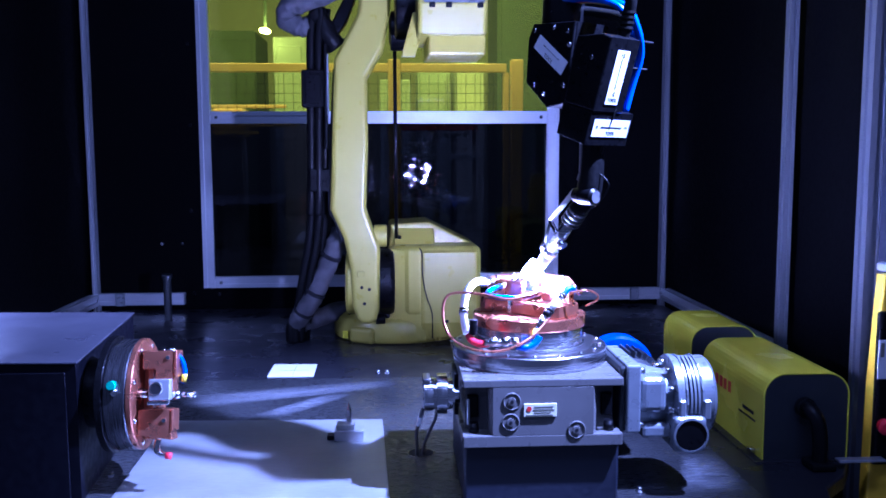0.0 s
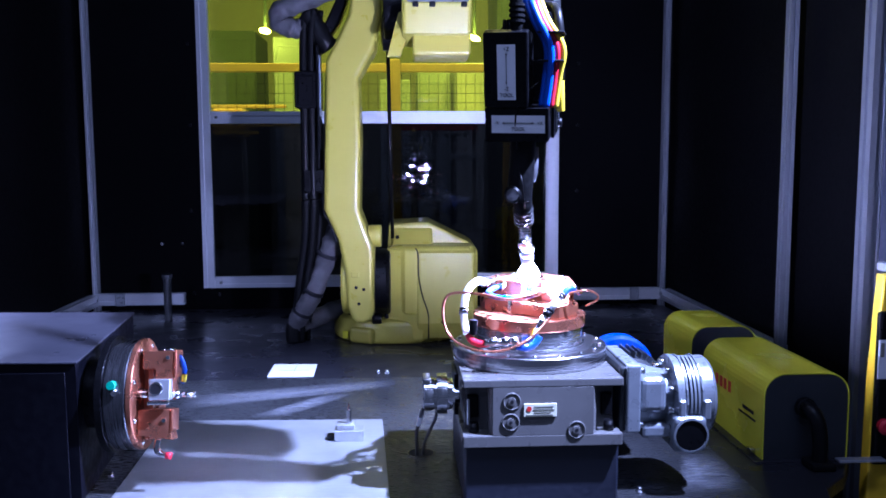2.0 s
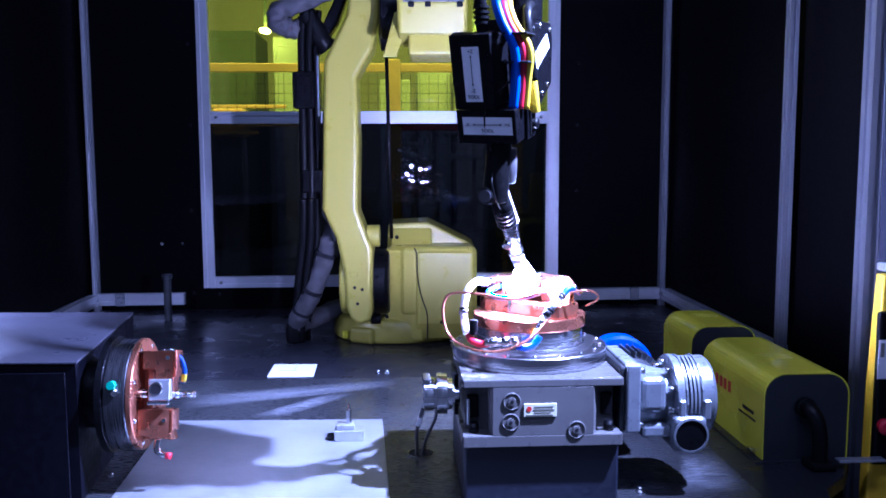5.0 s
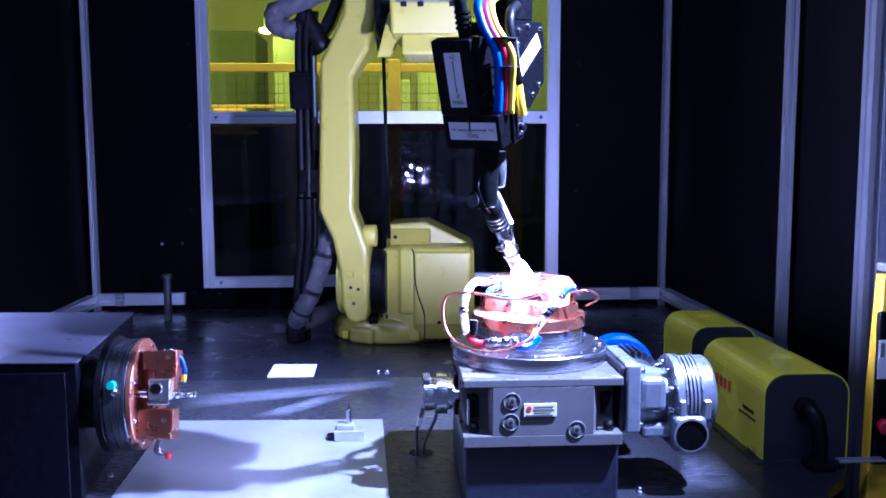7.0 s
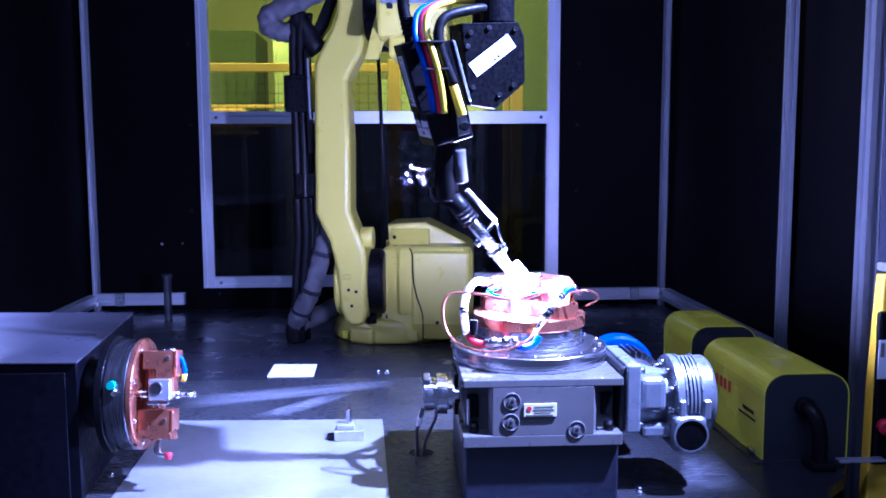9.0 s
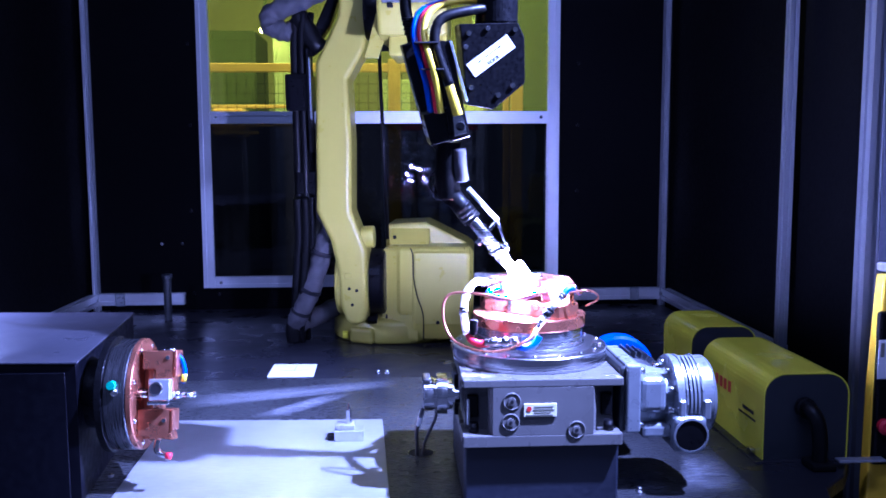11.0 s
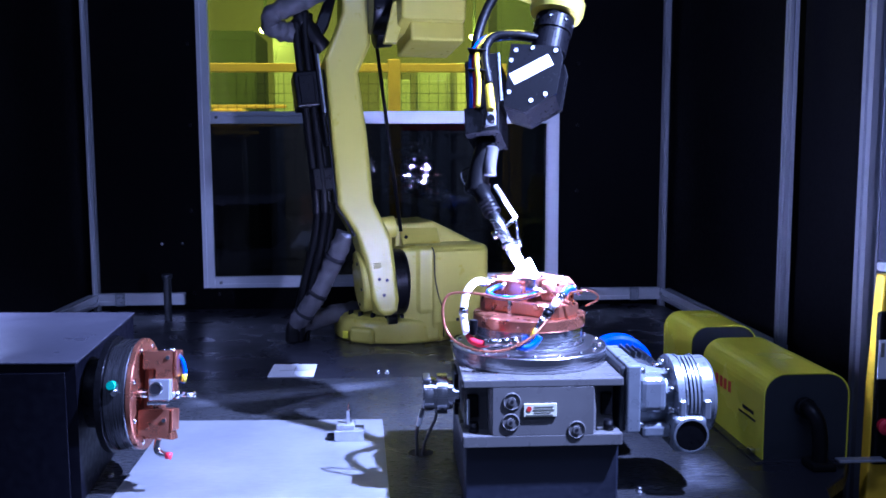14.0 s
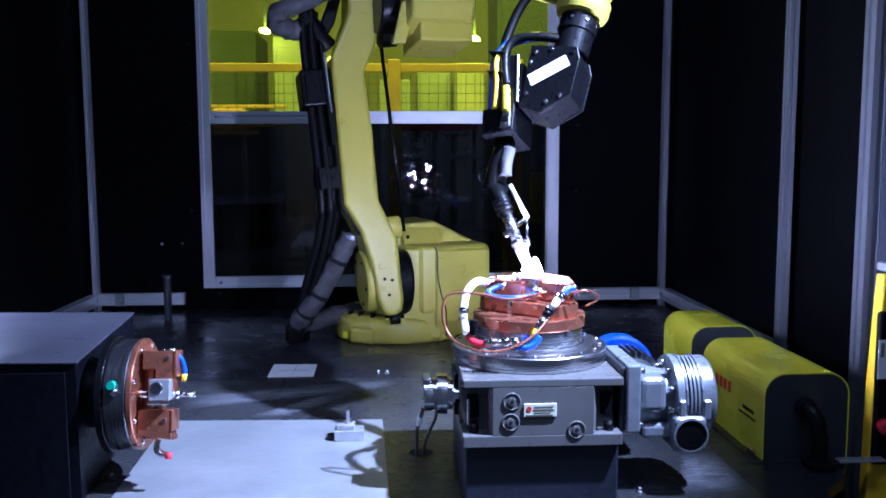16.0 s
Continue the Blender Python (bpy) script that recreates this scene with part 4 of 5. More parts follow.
def roller_conveyor():
    t = thing("conveyor", (-0.05, 4.95, -0.8), "roller conveyor with a red edge rail in the hall", "conveyor")
    part("edge_rail", box(B(), 0, 0.52, 0, 0.03, 1.545, 1.575, 0.003), RED_INK, t, "red edge rail")
    part("side_beam", box(B(), 0.06, 0.52, 0.005, 0.035, 1.375, 1.412, 0.003), HALL_LIGHT, t)
    part("side_beam", box(B(), 0, 0.30, 0.005, 0.035, 1.455, 1.475, 0.003), HALL_GREY, t)
    for x in (0.02, 0.26, 0.49):
        part("leg", box(B(), x, x + 0.022, 0.036, 0.066, 0.0, 1.544, 0.003), HALL_GREY, t)
    for k in range(9):
        x = 0.03 + k * 0.055
        part("roller", cyl(B(), (x, 0.067, 1.53), (x, 0.36, 1.53), 0.014, seg=12), HALL_GREY, t)
    return t


roller_conveyor()
stack = thing("yellow_bars", (-1.02, 4.62, -0.8), "stack of yellow steel bars on a rack in the hall", "steel bars")
for k, (w, z) in enumerate(((0.30, 1.515), (0.52, 1.555), (0.24, 1.595), (0.44, 1.655))):
    part("bar", box(B(), 0.0, w, 0.02 * k, 0.02 * k + 0.03, z, z + 0.018, 0.003), FENCE_YELLOW, stack)
part("rack", box(B(), 0.02, 0.05, -0.02, 0.12, 0.0, 1.514, 0.003), HALL_GREY, stack)
part("rack_upright", box(B(), 0.02, 0.04, 0.101, 0.12, 1.5142, 1.70, 0.002), HALL_GREY, stack)
crate = thing("yellow_crate", (-0.98, 4.75, -0.8), "bright yellow plastic crate on a stand in the hall", "crate")
part("crate", box(B(), 0, 0.16, 0, 0.2, 1.50, 1.66, 0.01, 2), FENCE_YELLOW, crate)
part("stand", box(B(), 0.01, 0.15, 0.02, 0.18, 0, 1.499, 0.005), HALL_GREY, crate)
for lx, ly, lz in ((-0.815, 5.6, 1.385), (0.508, 5.6, 1.345)):
    hl = thing("hall_light", (lx, ly, lz), "bright round floodlight hanging in the hall", "lamp", "hall floodlights")
    lens = lathe(B(), [(0.005, -0.006), (0.034, -0.004), (0.036, 0.0), (0.034, 0.004)], (0, 0, 0), "z", 24)
    bmesh.ops.rotate(lens, cent=(0, 0, 0), matrix=Matrix.Rotation(math.radians(35), 3, (1, 0.5, 0)), verts=lens.verts)
    part("lens", lens, LAMP_GLOW, hl)
    part("hanger", cyl(B(), (0, 0.03, 0.02), (0, 0.03, 2.88), 0.010, seg=12), HALL_DARK, hl)
lampbox = thing("cell_light", (1.02, 1.10, 1.81), "small dark lamp housing under the cell ceiling", "lamp")
part("housing", box(B(), -0.08, 0.08, -0.08, 0.08, 0.03, 0.10, 0.01, 2), BLACK, lampbox)
part("stem", cyl(B(), (0, 0, 0.10), (0, 0, 0.49), 0.015, seg=16), BLACK, lampbox)

# ---- welding robot ----
AX, AY = 0.0, 2.93
robot = thing("welding_robot", (AX, AY, 0.0), "yellow six-axis arc welding robot with a black torch head", "robot")


def robot_base():
    b = lathe(B(), [(0.205, 0.0), (0.214, 0.004), (0.216, 0.012), (0.214, 0.058), (0.208, 0.072), (0.198, 0.078), (0.10, 0.079)], (0, 0, 0), "z", 72)
    for f in b.faces:
        f.smooth = len(f.verts) == 4
    base = part("base", b, YELLOW, robot, "yellow cast base flange on the deck")
    for a0 in (238, 318):
        foot = box(B(), 0.17, 0.226, -0.045, 0.045, 0.0, 0.052, 0.012, 3)
        bmesh.ops.rotate(foot, cent=(0, 0, 0), matrix=Matrix.Rotation(math.radians(a0), 3, "Z"), verts=foot.verts)
        part("foot", foot, YELLOW, base)
    step = lathe(B(), [(0.20, 0.078), (0.19, 0.085), (0.17, 0.088), (0.10, 0.089)], (0, 0, 0), "z", 56)
    part("bearing_ring", step, YELLOW, base)
    for k in range(9):
        a = math.radians(200 + k * 15)
        part("base_bolt", bolt(B(), (0.186 * math.cos(a), 0.186 * math.sin(a), 0.084), "z", 0.009, 0.012), INK, base)
    part("notch", box(B(), -0.178, -0.160, -0.160, -0.150, 0.012, 0.036, 0.002), CASE_YELLOW, base)
    return base


robot_base()
# turning carriage: in its own space the axis stands at the origin
carriage = part("carriage", prism(B(), [(0.062, -0.215), (0.235, -0.215), (0.262, -0.19), (0.262, 0.10), (0.20, 0.16), (0.0, 0.16), (-0.02, 0.10), (-0.02, -0.17), (0.03, -0.21)], "z", 0.089, 0.315, 0.022, 4), YELLOW, robot, "yellow cast turning carriage")
part("hood", prism(B(), [(-0.028, 0.300), (-0.024, 0.372), (-0.015, 0.378), (0.105, 0.384), (0.150, 0.362), (0.245, 0.314), (0.245, 0.30)], "y", -0.09, 0.14, 0.010, 3), YELLOW, carriage)
part("hood_slope", prism(B(), [(-0.15, 0.30), (-0.088, 0.366), (-0.088, 0.30)], "x", -0.012, 0.12, 0.006, 2), YELLOW, carriage)
part("side_cover", prism(B(), [(-0.205, 0.02), (-0.222, 0.07), (-0.222, 0.295), (-0.20, 0.312), (0.05, 0.312), (0.05, 0.02)], "x", 0.066, 0.255, 0.014, 3), YELLOW, carriage)
part("front_skirt", prism(B(), [(-0.03, -0.19), (0.085, -0.215), (0.115, -0.19), (0.11, 0.0), (-0.03, 0.0)], "z", 0.008, 0.306, 0.012, 3), YELLOW, carriage)
part("seam_groove", tube(B(), [(0.064, -0.2245, 0.312), (0.072, -0.2255, 0.29), (0.074, -0.2255, 0.22), (0.085, -0.2255, 0.16), (0.103, -0.222, 0.10), (0.104, -0.218, 0.02)], 0.0022, 6), INK, carriage)
part("plug", cyl(B(), (0.150, -0.223, 0.075), (0.150, -0.2245, 0.075), 0.006, seg=16), INK, carriage)
part("plug", cyl(B(), (0.005, -0.118, 0.335), (0.005, -0.122, 0.339), 0.006, seg=16), INK, carriage)
part("reducer_ring", lathe(B(), [(0.09, -0.066), (0.105, -0.062), (0.105, -0.028), (0.10, -0.018), (0.09, -0.015)], (0, -0.175, 0.20), "x", 56), BLACK, carriage, "black gear reducer ring at the shoulder")
for k in range(12):
    a = k * math.tau / 12
    part("reducer_screw", cyl(B(), (-0.045 + 0, -0.175 + 0.106 * math.cos(a), 0.20 + 0.106 * math.sin(a)), (-0.045, -0.175 + 0.1035 * math.cos(a), 0.20 + 0.1035 * math.sin(a)), 0.004, seg=10), RUBBER, carriage)
part("stop_block", cyl(B(), (-0.075, -0.195, 0.082), (-0.045, -0.195, 0.082), 0.017, seg=24, bev=0.002), BLACK, carriage)

# lower arm: its own space has the shoulder pivot at the origin
PX, PZ, PR = -0.02, 0.20, -0.24
outline = [(-0.112, -0.098), (-0.126, -0.06), (-0.130, 0.0), (-0.133, 0.06), (-0.152, 0.15), (-0.192, 0.24), (-0.185, 0.446), (-0.176, 0.684), (-0.106, 0.818), (-0.092, 0.92),
           (-0.004, 0.92), (-0.010, 0.819), (-0.029, 0.718), (-0.079, 0.634), (-0.076, 0.446), (-0.083, 0.238), (-0.041, 0.118), (-0.043, 0.0), (-0.044, -0.07), (-0.054, -0.104), (-0.075, -0.114), (-0.097, -0.112)]
arm = part("lower_arm", prism(B(), [(x + 0.0, z) for x, z in outline], "y", -0.065, 0.065, 0.015, 4), YELLOW, robot, "yellow cranked lower arm casting")
part("pivot_cover", lathe(B(), [(0.06, -0.150), (0.092, -0.147), (0.098, -0.140), (0.098, -0.06)], (0, 0.045, 0.0), "x", 48), YELLOW, arm)
for a in (60, 130, 200, 270):
    part("cover_screw", bolt(B(), (-0.148, 0.045 + 0.072 * math.cos(math.radians(a)), 0.072 * math.sin(math.radians(a))), "-x", 0.006, 0.004), INK, arm)
part("side_wing", prism(B(), [(-0.05, -0.09), (0.03, -0.108), (0.12, -0.07), (0.15, 0.02), (0.11, 0.11), (0.04, 0.17), (-0.05, 0.17)], "x", -0.118, -0.048, 0.012, 3), YELLOW, arm)
part("edge_seal", tube(B(), [(-0.176, -0.02, 0.66), (-0.186, -0.03, 0.45), (-0.194, -0.04, 0.25), (-0.175, -0.045, 0.20), (-0.155, -0.05, 0.14)], 0.005, 8), INK, arm)
part("mark_plate", box(B(), -0.112, -0.088, -0.069, -0.064, 0.032, 0.05, 0.002), YELLOW, arm)
part("round_boss", cyl(B(), (-0.06, -0.02, 0.155), (-0.02, -0.02, 0.155), 0.034, seg=28, bev=0.004), YELLOW, arm)
for x, z in ((-0.098, 0.0), (-0.075, -0.006), (-0.09, -0.05)):
    part("arm_screw", bolt(B(), (x, -0.064, z), "-y", 0.0055, 0.003), INK, arm)
# hose package along the arm
part("clamp_bracket", box(B(), -0.274, -0.197, -0.05, 0.05, 0.545, 0.655, 0.006, 2), BLACK, arm, "black hose clamp bracket")
part("bracket_face", box(B(), -0.262, -0.216, -0.056, -0.0505, 0.555, 0.640, 0.002), BLACK, arm)
part("bracket_rail", box(B(), -0.206, -0.196, -0.06, -0.02, 0.42, 0.73, 0.002), BLACK, arm)
part("bracket_rail", box(B(), -0.198, -0.192, -0.062, -0.055, 0.52, 0.70, 0.001), ALU_PAINT, arm)
part("clamp_bracket", box(B(), -0.255, -0.19, -0.04, 0.05, 0.29, 0.36, 0.006, 2), BLACK, arm)
for k, (dx, dy, r) in enumerate(((-0.246, -0.02, 0.013), (-0.222, -0.03, 0.012), (-0.232, 0.02, 0.017), (-0.205, 0.0, 0.010))):
    part("hose", tube(B(), [(dx + 0.01, dy, 0.84), (dx, dy, 0.74), (dx - 0.002, dy, 0.5), (dx - 0.004, dy, 0.30), (dx - 0.008, dy + 0.01, 0.22)], r, 12), RUBBER, arm, "black cable hose")
part("hose_boot", tube(B(), [(-0.235, -0.01, 0.83), (-0.215, -0.01, 0.80), (-0.19, -0.01, 0.755), (-0.17, 0.0, 0.73)], 0.030, 14, wrinkle=0.03), RUBBER, arm)
part("top_sleeve", tube(B(), [(-0.25, 0.0, 0.785), (-0.285, -0.01, 0.788), (-0.318, -0.02, 0.806), (-0.305, -0.03, 0.838), (-0.24, -0.04, 0.862), (-0.16, -0.06, 0.890), (-0.07, -0.10, 0.925), (0.02, -0.14, 0.96)], 0.030, 20, n=12, wrinkle=0.05), SLEEVE, arm, "grey fabric hose sleeve")
part("top_wing", prism(B(), [(-0.20, 0.72), (-0.14, 0.80), (-0.10, 0.90), (-0.135, 0.90), (-0.185, 0.80)], "y", 0.0, 0.05, 0.006, 2), BLACK, arm)
part("pivot_cap", lathe(B(), [(0.03, -0.012), (0.058, -0.006), (0.058, 0.045), (0.045, 0.05)], (0, -0.02, 0.775), "x", 36), BLACK, arm, "black elbow reducer cover")
part("push_rod", cyl(B(), (0.006, 0.02, 0.78), (0.012, 0.05, 0.14), 0.006, seg=12), BLACK, arm, "thin black cable beside the arm")
# lower sleeve turns with the carriage
sleeve = part("lower_sleeve", tube(B(), [(-0.185, -0.20, 0.372), (-0.205, -0.21, 0.32), (-0.235, -0.20, 0.24), (-0.275, -0.19, 0.15), (-0.315, -0.17, 0.085), (-0.320, -0.14, 0.058), (-0.27, -0.10, 0.068), (-0.20, -0.06, 0.09), (-0.12, -0.02, 0.10)], 0.030, 20, n=14, wrinkle=0.04), SLEEVE, robot, "wrinkled grey fabric hose sleeve")
for k, (dx, dy, r) in enumerate(((-0.246, -0.02, 0.0125), (-0.222, -0.03, 0.0115), (-0.232, 0.02, 0.0165), (-0.205, 0.0, 0.0095))):
    x, y = PX + dx, PR + dy
    part("hose", tube(B(), [(x - 0.006, y, 0.47), (x - 0.009, y + 0.01, 0.42), (x - 0.018, y + 0.03, 0.33), (x - 0.04, y + 0.06, 0.21), (x - 0.062, y + 0.10, 0.07), (x - 0.07, y + 0.12, 0.002)], r, 12), RUBBER, sleeve, "black cable hose")
for k, (a, b) in enumerate((((-0.214, -0.207, 0.298), (-0.219, -0.205, 0.286)), ((-0.262, -0.195, 0.178), (-0.267, -0.193, 0.168)), ((-0.30, -0.178, 0.108), (-0.304, -0.176, 0.100)))):
    part("cable_tie", cyl(B(), a, b, 0.0345, seg=24, bev=0.001), INK, sleeve)
part("sleeve_cuff", tube(B(), [(-0.325, -0.15, 0.075), (-0.335, -0.155, 0.045), (-0.335, -0.15, 0.005)], 0.026, 14), RUBBER, sleeve)
part("sleeve_ring", lathe(B(), [(0.02, 0.0), (0.034, 0.002), (0.034, 0.016), (0.02, 0.018)], (-0.183, -0.20, 0.358), "z", 24), ALU_PAINT, sleeve)

# elbow casing: own space has its origin at the elbow
elbow = part("elbow_casing", prism(B(), [(-0.22, 0.03), (-0.20, -0.045), (-0.10, -0.060), (0.06, -0.05), (0.12, 0.0), (0.12, 0.25), (-0.20, 0.25)], "x", 0.055, 0.245, 0.012, 3), YELLOW, robot, "yellow elbow casing of the upper arm")
part("motor_cover", box(B(), 0.084, 0.244, -0.18, 0.02, -0.100, -0.040, 0.008, 3), YELLOW, elbow)
part("cover_wing", prism(B(), [(0.012, -0.10), (0.05, -0.10), (0.07, -0.04), (0.07, 0.03), (0.045, 0.02)], "y", -0.14, -0.12, 0.003, 2), YELLOW, elbow)
part("elbow_joint", cyl(B(), (0.0, 0.0, 0.05), (0.07, 0.0, 0.05), 0.085, seg=40, bev=0.006), BLACK, elbow)
for x in (0.085, 0.13, 0.215):
    part("clip", box(B(), x, x + 0.016, -0.232, -0.205, 0.022, 0.034, 0.002), INK, elbow)
part("cover_rail", box(B(), 0.07, 0.235, -0.228, -0.212, 0.035, 0.050, 0.003), ALU_PAINT, elbow)

# forearm: own space has the wrist at the origin and the elbow down its negative z axis
forearm = part("forearm", cyl(B(), (0, 0, -0.10), (0, 0, -0.62), 0.055, 0.085, seg=36), YELLOW, robot, "yellow hollow forearm")
part("wrist_yoke", cyl(B(), (0, 0, 0.0), (0, 0, -0.11), 0.05, seg=32, bev=0.006), YELLOW, forearm)
part("wrist_ball", lathe(B(), [(0.01, -0.05), (0.038, -0.04), (0.052, -0.012), (0.052, 0.012), (0.038, 0.04), (0.01, 0.05)], (0, 0, 0), "z", 36), YELLOW, forearm)

# ---- torch head: its own space has the electrode's tip at the origin ----
head_outline = [(-0.113, 0.447), (-0.019, 0.449), (-0.008, 0.425), (-0.006, 0.350), (-0.056, 0.306), (-0.100, 0.314)]
torch = part("torch_head", prism(B(), head_outline, "x", -0.034, 0.036, 0.003, 2), BLACK, robot, "black torch mount with white direction labels")


def side_plate(x0, x1, sx):
    pl = part("side_plate", prism(B(), [(y + (0.004 if y > -0.05 else 0.0), z) for y, z in head_outline], "x", x0, x1, 0.0012, 1), BLACK, torch)
    ax = "x" if sx > 0 else "-x"
    xs = x1 if sx > 0 else x0
    for y, z in ((-0.103, 0.410), (-0.094, 0.343), (-0.048, 0.330), (-0.023, 0.346), (-0.020, 0.438), (-0.066, 0.44), (-0.098, 0.432)):
        part("plate_screw", bolt(B(), (xs, y, z), ax, 0.0045, 0.003), CHROME, pl)
    # label across the plate
    a, b, d = Vector((0, -0.102, 0.381)), Vector((0, -0.034, 0.430)), Vector((0, -0.087, 0.360))
    e = B()
    lo, hi = (xs + 0.0002, xs + 0.0010) if sx > 0 else (xs - 0.0010, xs - 0.0002)
    prism(e, [(p[1], p[2]) for p in (a, b, b + d - a, d)], "x", lo, hi)
    lab = part("label_plate", e, WHITE, pl, "white direction label")
    u, v = (b - a).normalized(), (d - a).normalized()
    c = (b + d) / 2
    xo = hi + 0.0002 if sx > 0 else lo - 0.0002
    arrow(lab, Vector((xo, c[1], c[2])) - v * 0.004, u, v, 0.040, 0.0012)
    caption(lab, Vector((xo, c[1], c[2])) + v * 0.008, u if sx > 0 else -u, -v if sx > 0 else -v, 0.009)
    return pl


def arrow(parent, c, u, v, length, w):
    """A thin drawn arrow on a label."""
    n = u.cross(v).normalized() * 0.0003
    bm = B()
    for pts in ((c - u * length / 2 - v * w / 3, c + u * length / 2 - v * w / 3, c + u * length / 2 + v * w / 3, c - u * length / 2 + v * w / 3),
                (c - u * (length / 2 + w * 3), c - u * length / 2 + v * w * 1.3, c - u * length / 2 - v * w * 1.3),
                (c + u * (length / 2 + w * 3), c + u * length / 2 - v * w * 1.3, c + u * length / 2 + v * w * 1.3)):
        lo = [bm.verts.new(p - n) for p in pts]
        hi = [bm.verts.new(p + n) for p in pts]
        bm.faces.new(lo)
        bm.faces.new(list(reversed(hi)))
        for i in range(len(pts)):
            bm.faces.new((lo[i], hi[i], hi[(i + 1) % len(pts)], lo[(i + 1) % len(pts)]))
    bmesh.ops.recalc_face_normals(bm, faces=bm.faces)
    part("arrow", bm, INK, parent)


def caption(parent, c, u, v, size, body="TOOL"):
    """The word on a label, as a thin mesh."""
    cu = bpy.data.curves.new("word", "FONT")
    cu.body, cu.size, cu.align_x, cu.align_y, cu.extrude = body, size, "CENTER", "CENTER", 0.0002
    tmp = new("word", cu)
    me = bpy.data.meshes.new_from_object(tmp.evaluated_get(bpy.context.evaluated_depsgraph_get()))
    bpy.data.objects.remove(tmp)
    n = u.cross(v)
    me.transform(Matrix(((u[0], v[0], n[0], c[0]), (u[1], v[1], n[1], c[1]), (u[2], v[2], n[2], c[2]), (0, 0, 0, 1))))
    me.materials.append(INK)
    ob = new("word", me)
    ob.parent = parent


side_plate(0.0362, 0.0425, 1)
side_plate(-0.0405, -0.0342, -1)
part("flange_cylinder", lathe(B(), [(0.034, 0.4485), (0.036, 0.452), (0.036, 0.495), (0.039, 0.497), (0.039, 0.528), (0.030, 0.530)], (0, -0.045, 0), "z", 40), BLACK, torch, "black tool flange cylinder")
for k in range(8):
    a = k * math.tau / 8
    part("flange_screw", cyl(B(), (0.0385 * math.cos(a), -0.045 + 0.0385 * math.sin(a), 0.515), (0.041 * math.cos(a), -0.045 + 0.041 * math.sin(a), 0.515), 0.003, seg=8), STEEL, torch)
part("yellow_flange", lathe(B(), [(0.03, 0.530), (0.050, 0.534), (0.054, 0.545), (0.054, 0.565), (0.04, 0.575)], (0, -0.045, 0), "z", 40), YELLOW, torch, "yellow wrist flange")
# feed box with slanted front
feed = prism(B(), [(-0.178, 0.3005), (-0.2085, 0.414), (-0.190, 0.421), (-0.135, 0.421), (-0.112, 0.3155)], "x", -0.057, 0.014, 0.003, 2)
feed_box = part("feed_box", feed, BLACK, torch, "black wire feed box")
part("cover_screw", bolt(B(), (-0.0572, -0.17, 0.385), "-x", 0.004, 0.003), CHROME, feed_box)


def front_label(parent, x0, x1, z0, z1, y_at, upright):
    bm = B()
    y0, y1 = y_at(z0), y_at(z1)
    pts = [(y0 - 0.0012, z0), (y1 - 0.0012, z1), (y1 - 0.0004, z1), (y0 - 0.0004, z0)]
    prism(bm, pts, "x", x0, x1)
    lab = part("label_plate", bm, WHITE, parent, "white direction label")
    zz = (z0 + z1) / 2
    c = Vector(((x0 + x1) / 2, (y0 + y1) / 2 - 0.0016, zz))
    up = Vector((0, y1 - y0, z1 - z0)).normalized()
    if upright:
        arrow(lab, c + up * 0.006, up, Vector((1, 0, 0)), 0.042, 0.0012)
        caption(lab, c - up * 0.036, Vector((1, 0, 0)), up, 0.008)
        caption(lab, c + up * 0.036, Vector((1, 0, 0)), up, 0.008, "+Z")
        caption(lab, c - up * 0.026, Vector((1, 0, 0)), up, 0.008, "-Z")
    else:
        arrow(lab, c + up * 0.002, Vector((1, 0, 0)), up, 0.044, 0.0012)
        caption(lab, c - up * 0.008, Vector((1, 0, 0)), up, 0.008)
        caption(lab, c + up * 0.002 + Vector((0.035, 0, 0)), Vector((1, 0, 0)), up, 0.007, "+X")
        caption(lab, c + up * 0.002 - Vector((0.035, 0, 0)), Vector((1, 0, 0)), up, 0.007, "-X")


front_label(feed_box, -0.035, -0.006, 0.312, 0.396, lambda z: -0.178 - (z - 0.3005) * 0.2687, True)
lower_box = part("lower_box", prism(B(), [(-0.162, 0.246), (-0.1760, 0.2990), (-0.110, 0.3150), (-0.099, 0.2635)], "x", -0.057, 0.046, 0.002, 2), BLACK, torch, "black torch holder box")
front_label(lower_box, -0.046, 0.040, 0.260, 0.288, lambda z: -0.162 - (z - 0.246) * 0.2642, False)
part("edge_plate", prism(B(), [(-0.150, 0.417), (-0.129, 0.421), (-0.097, 0.262), (-0.130, 0.253)], "x", 0.0462, 0.052, 0.001, 1), BLACK, torch)
part("edge_strip", prism(B(), [(-0.1320, 0.419), (-0.1275, 0.419), (-0.1005, 0.321), (-0.105, 0.321)], "x", 0.0522, 0.0545, 0.0008, 1), ALU_PAINT, torch)
lug = part("cable_lug", prism(B(), [(-0.124, 0.262), (-0.102, 0.268), (-0.110, 0.300), (-0.118, 0.305), (-0.127, 0.298)], "x", 0.0522, 0.056, 0.002, 2), CHROME, torch, "bright cable lug with a bolt")
part("lug_bolt", bolt(B(), (0.056, -0.114, 0.279), "x", 0.008, 0.006), BLACK, lug)
part("shrink_sleeve", cyl(B(), (0.058, -0.118, 0.298), (0.058, -0.134, 0.352), 0.0085, 0.0075, seg=18, bev=0.001), YELLOW_HOSE, torch, "pale yellow shrink sleeve")
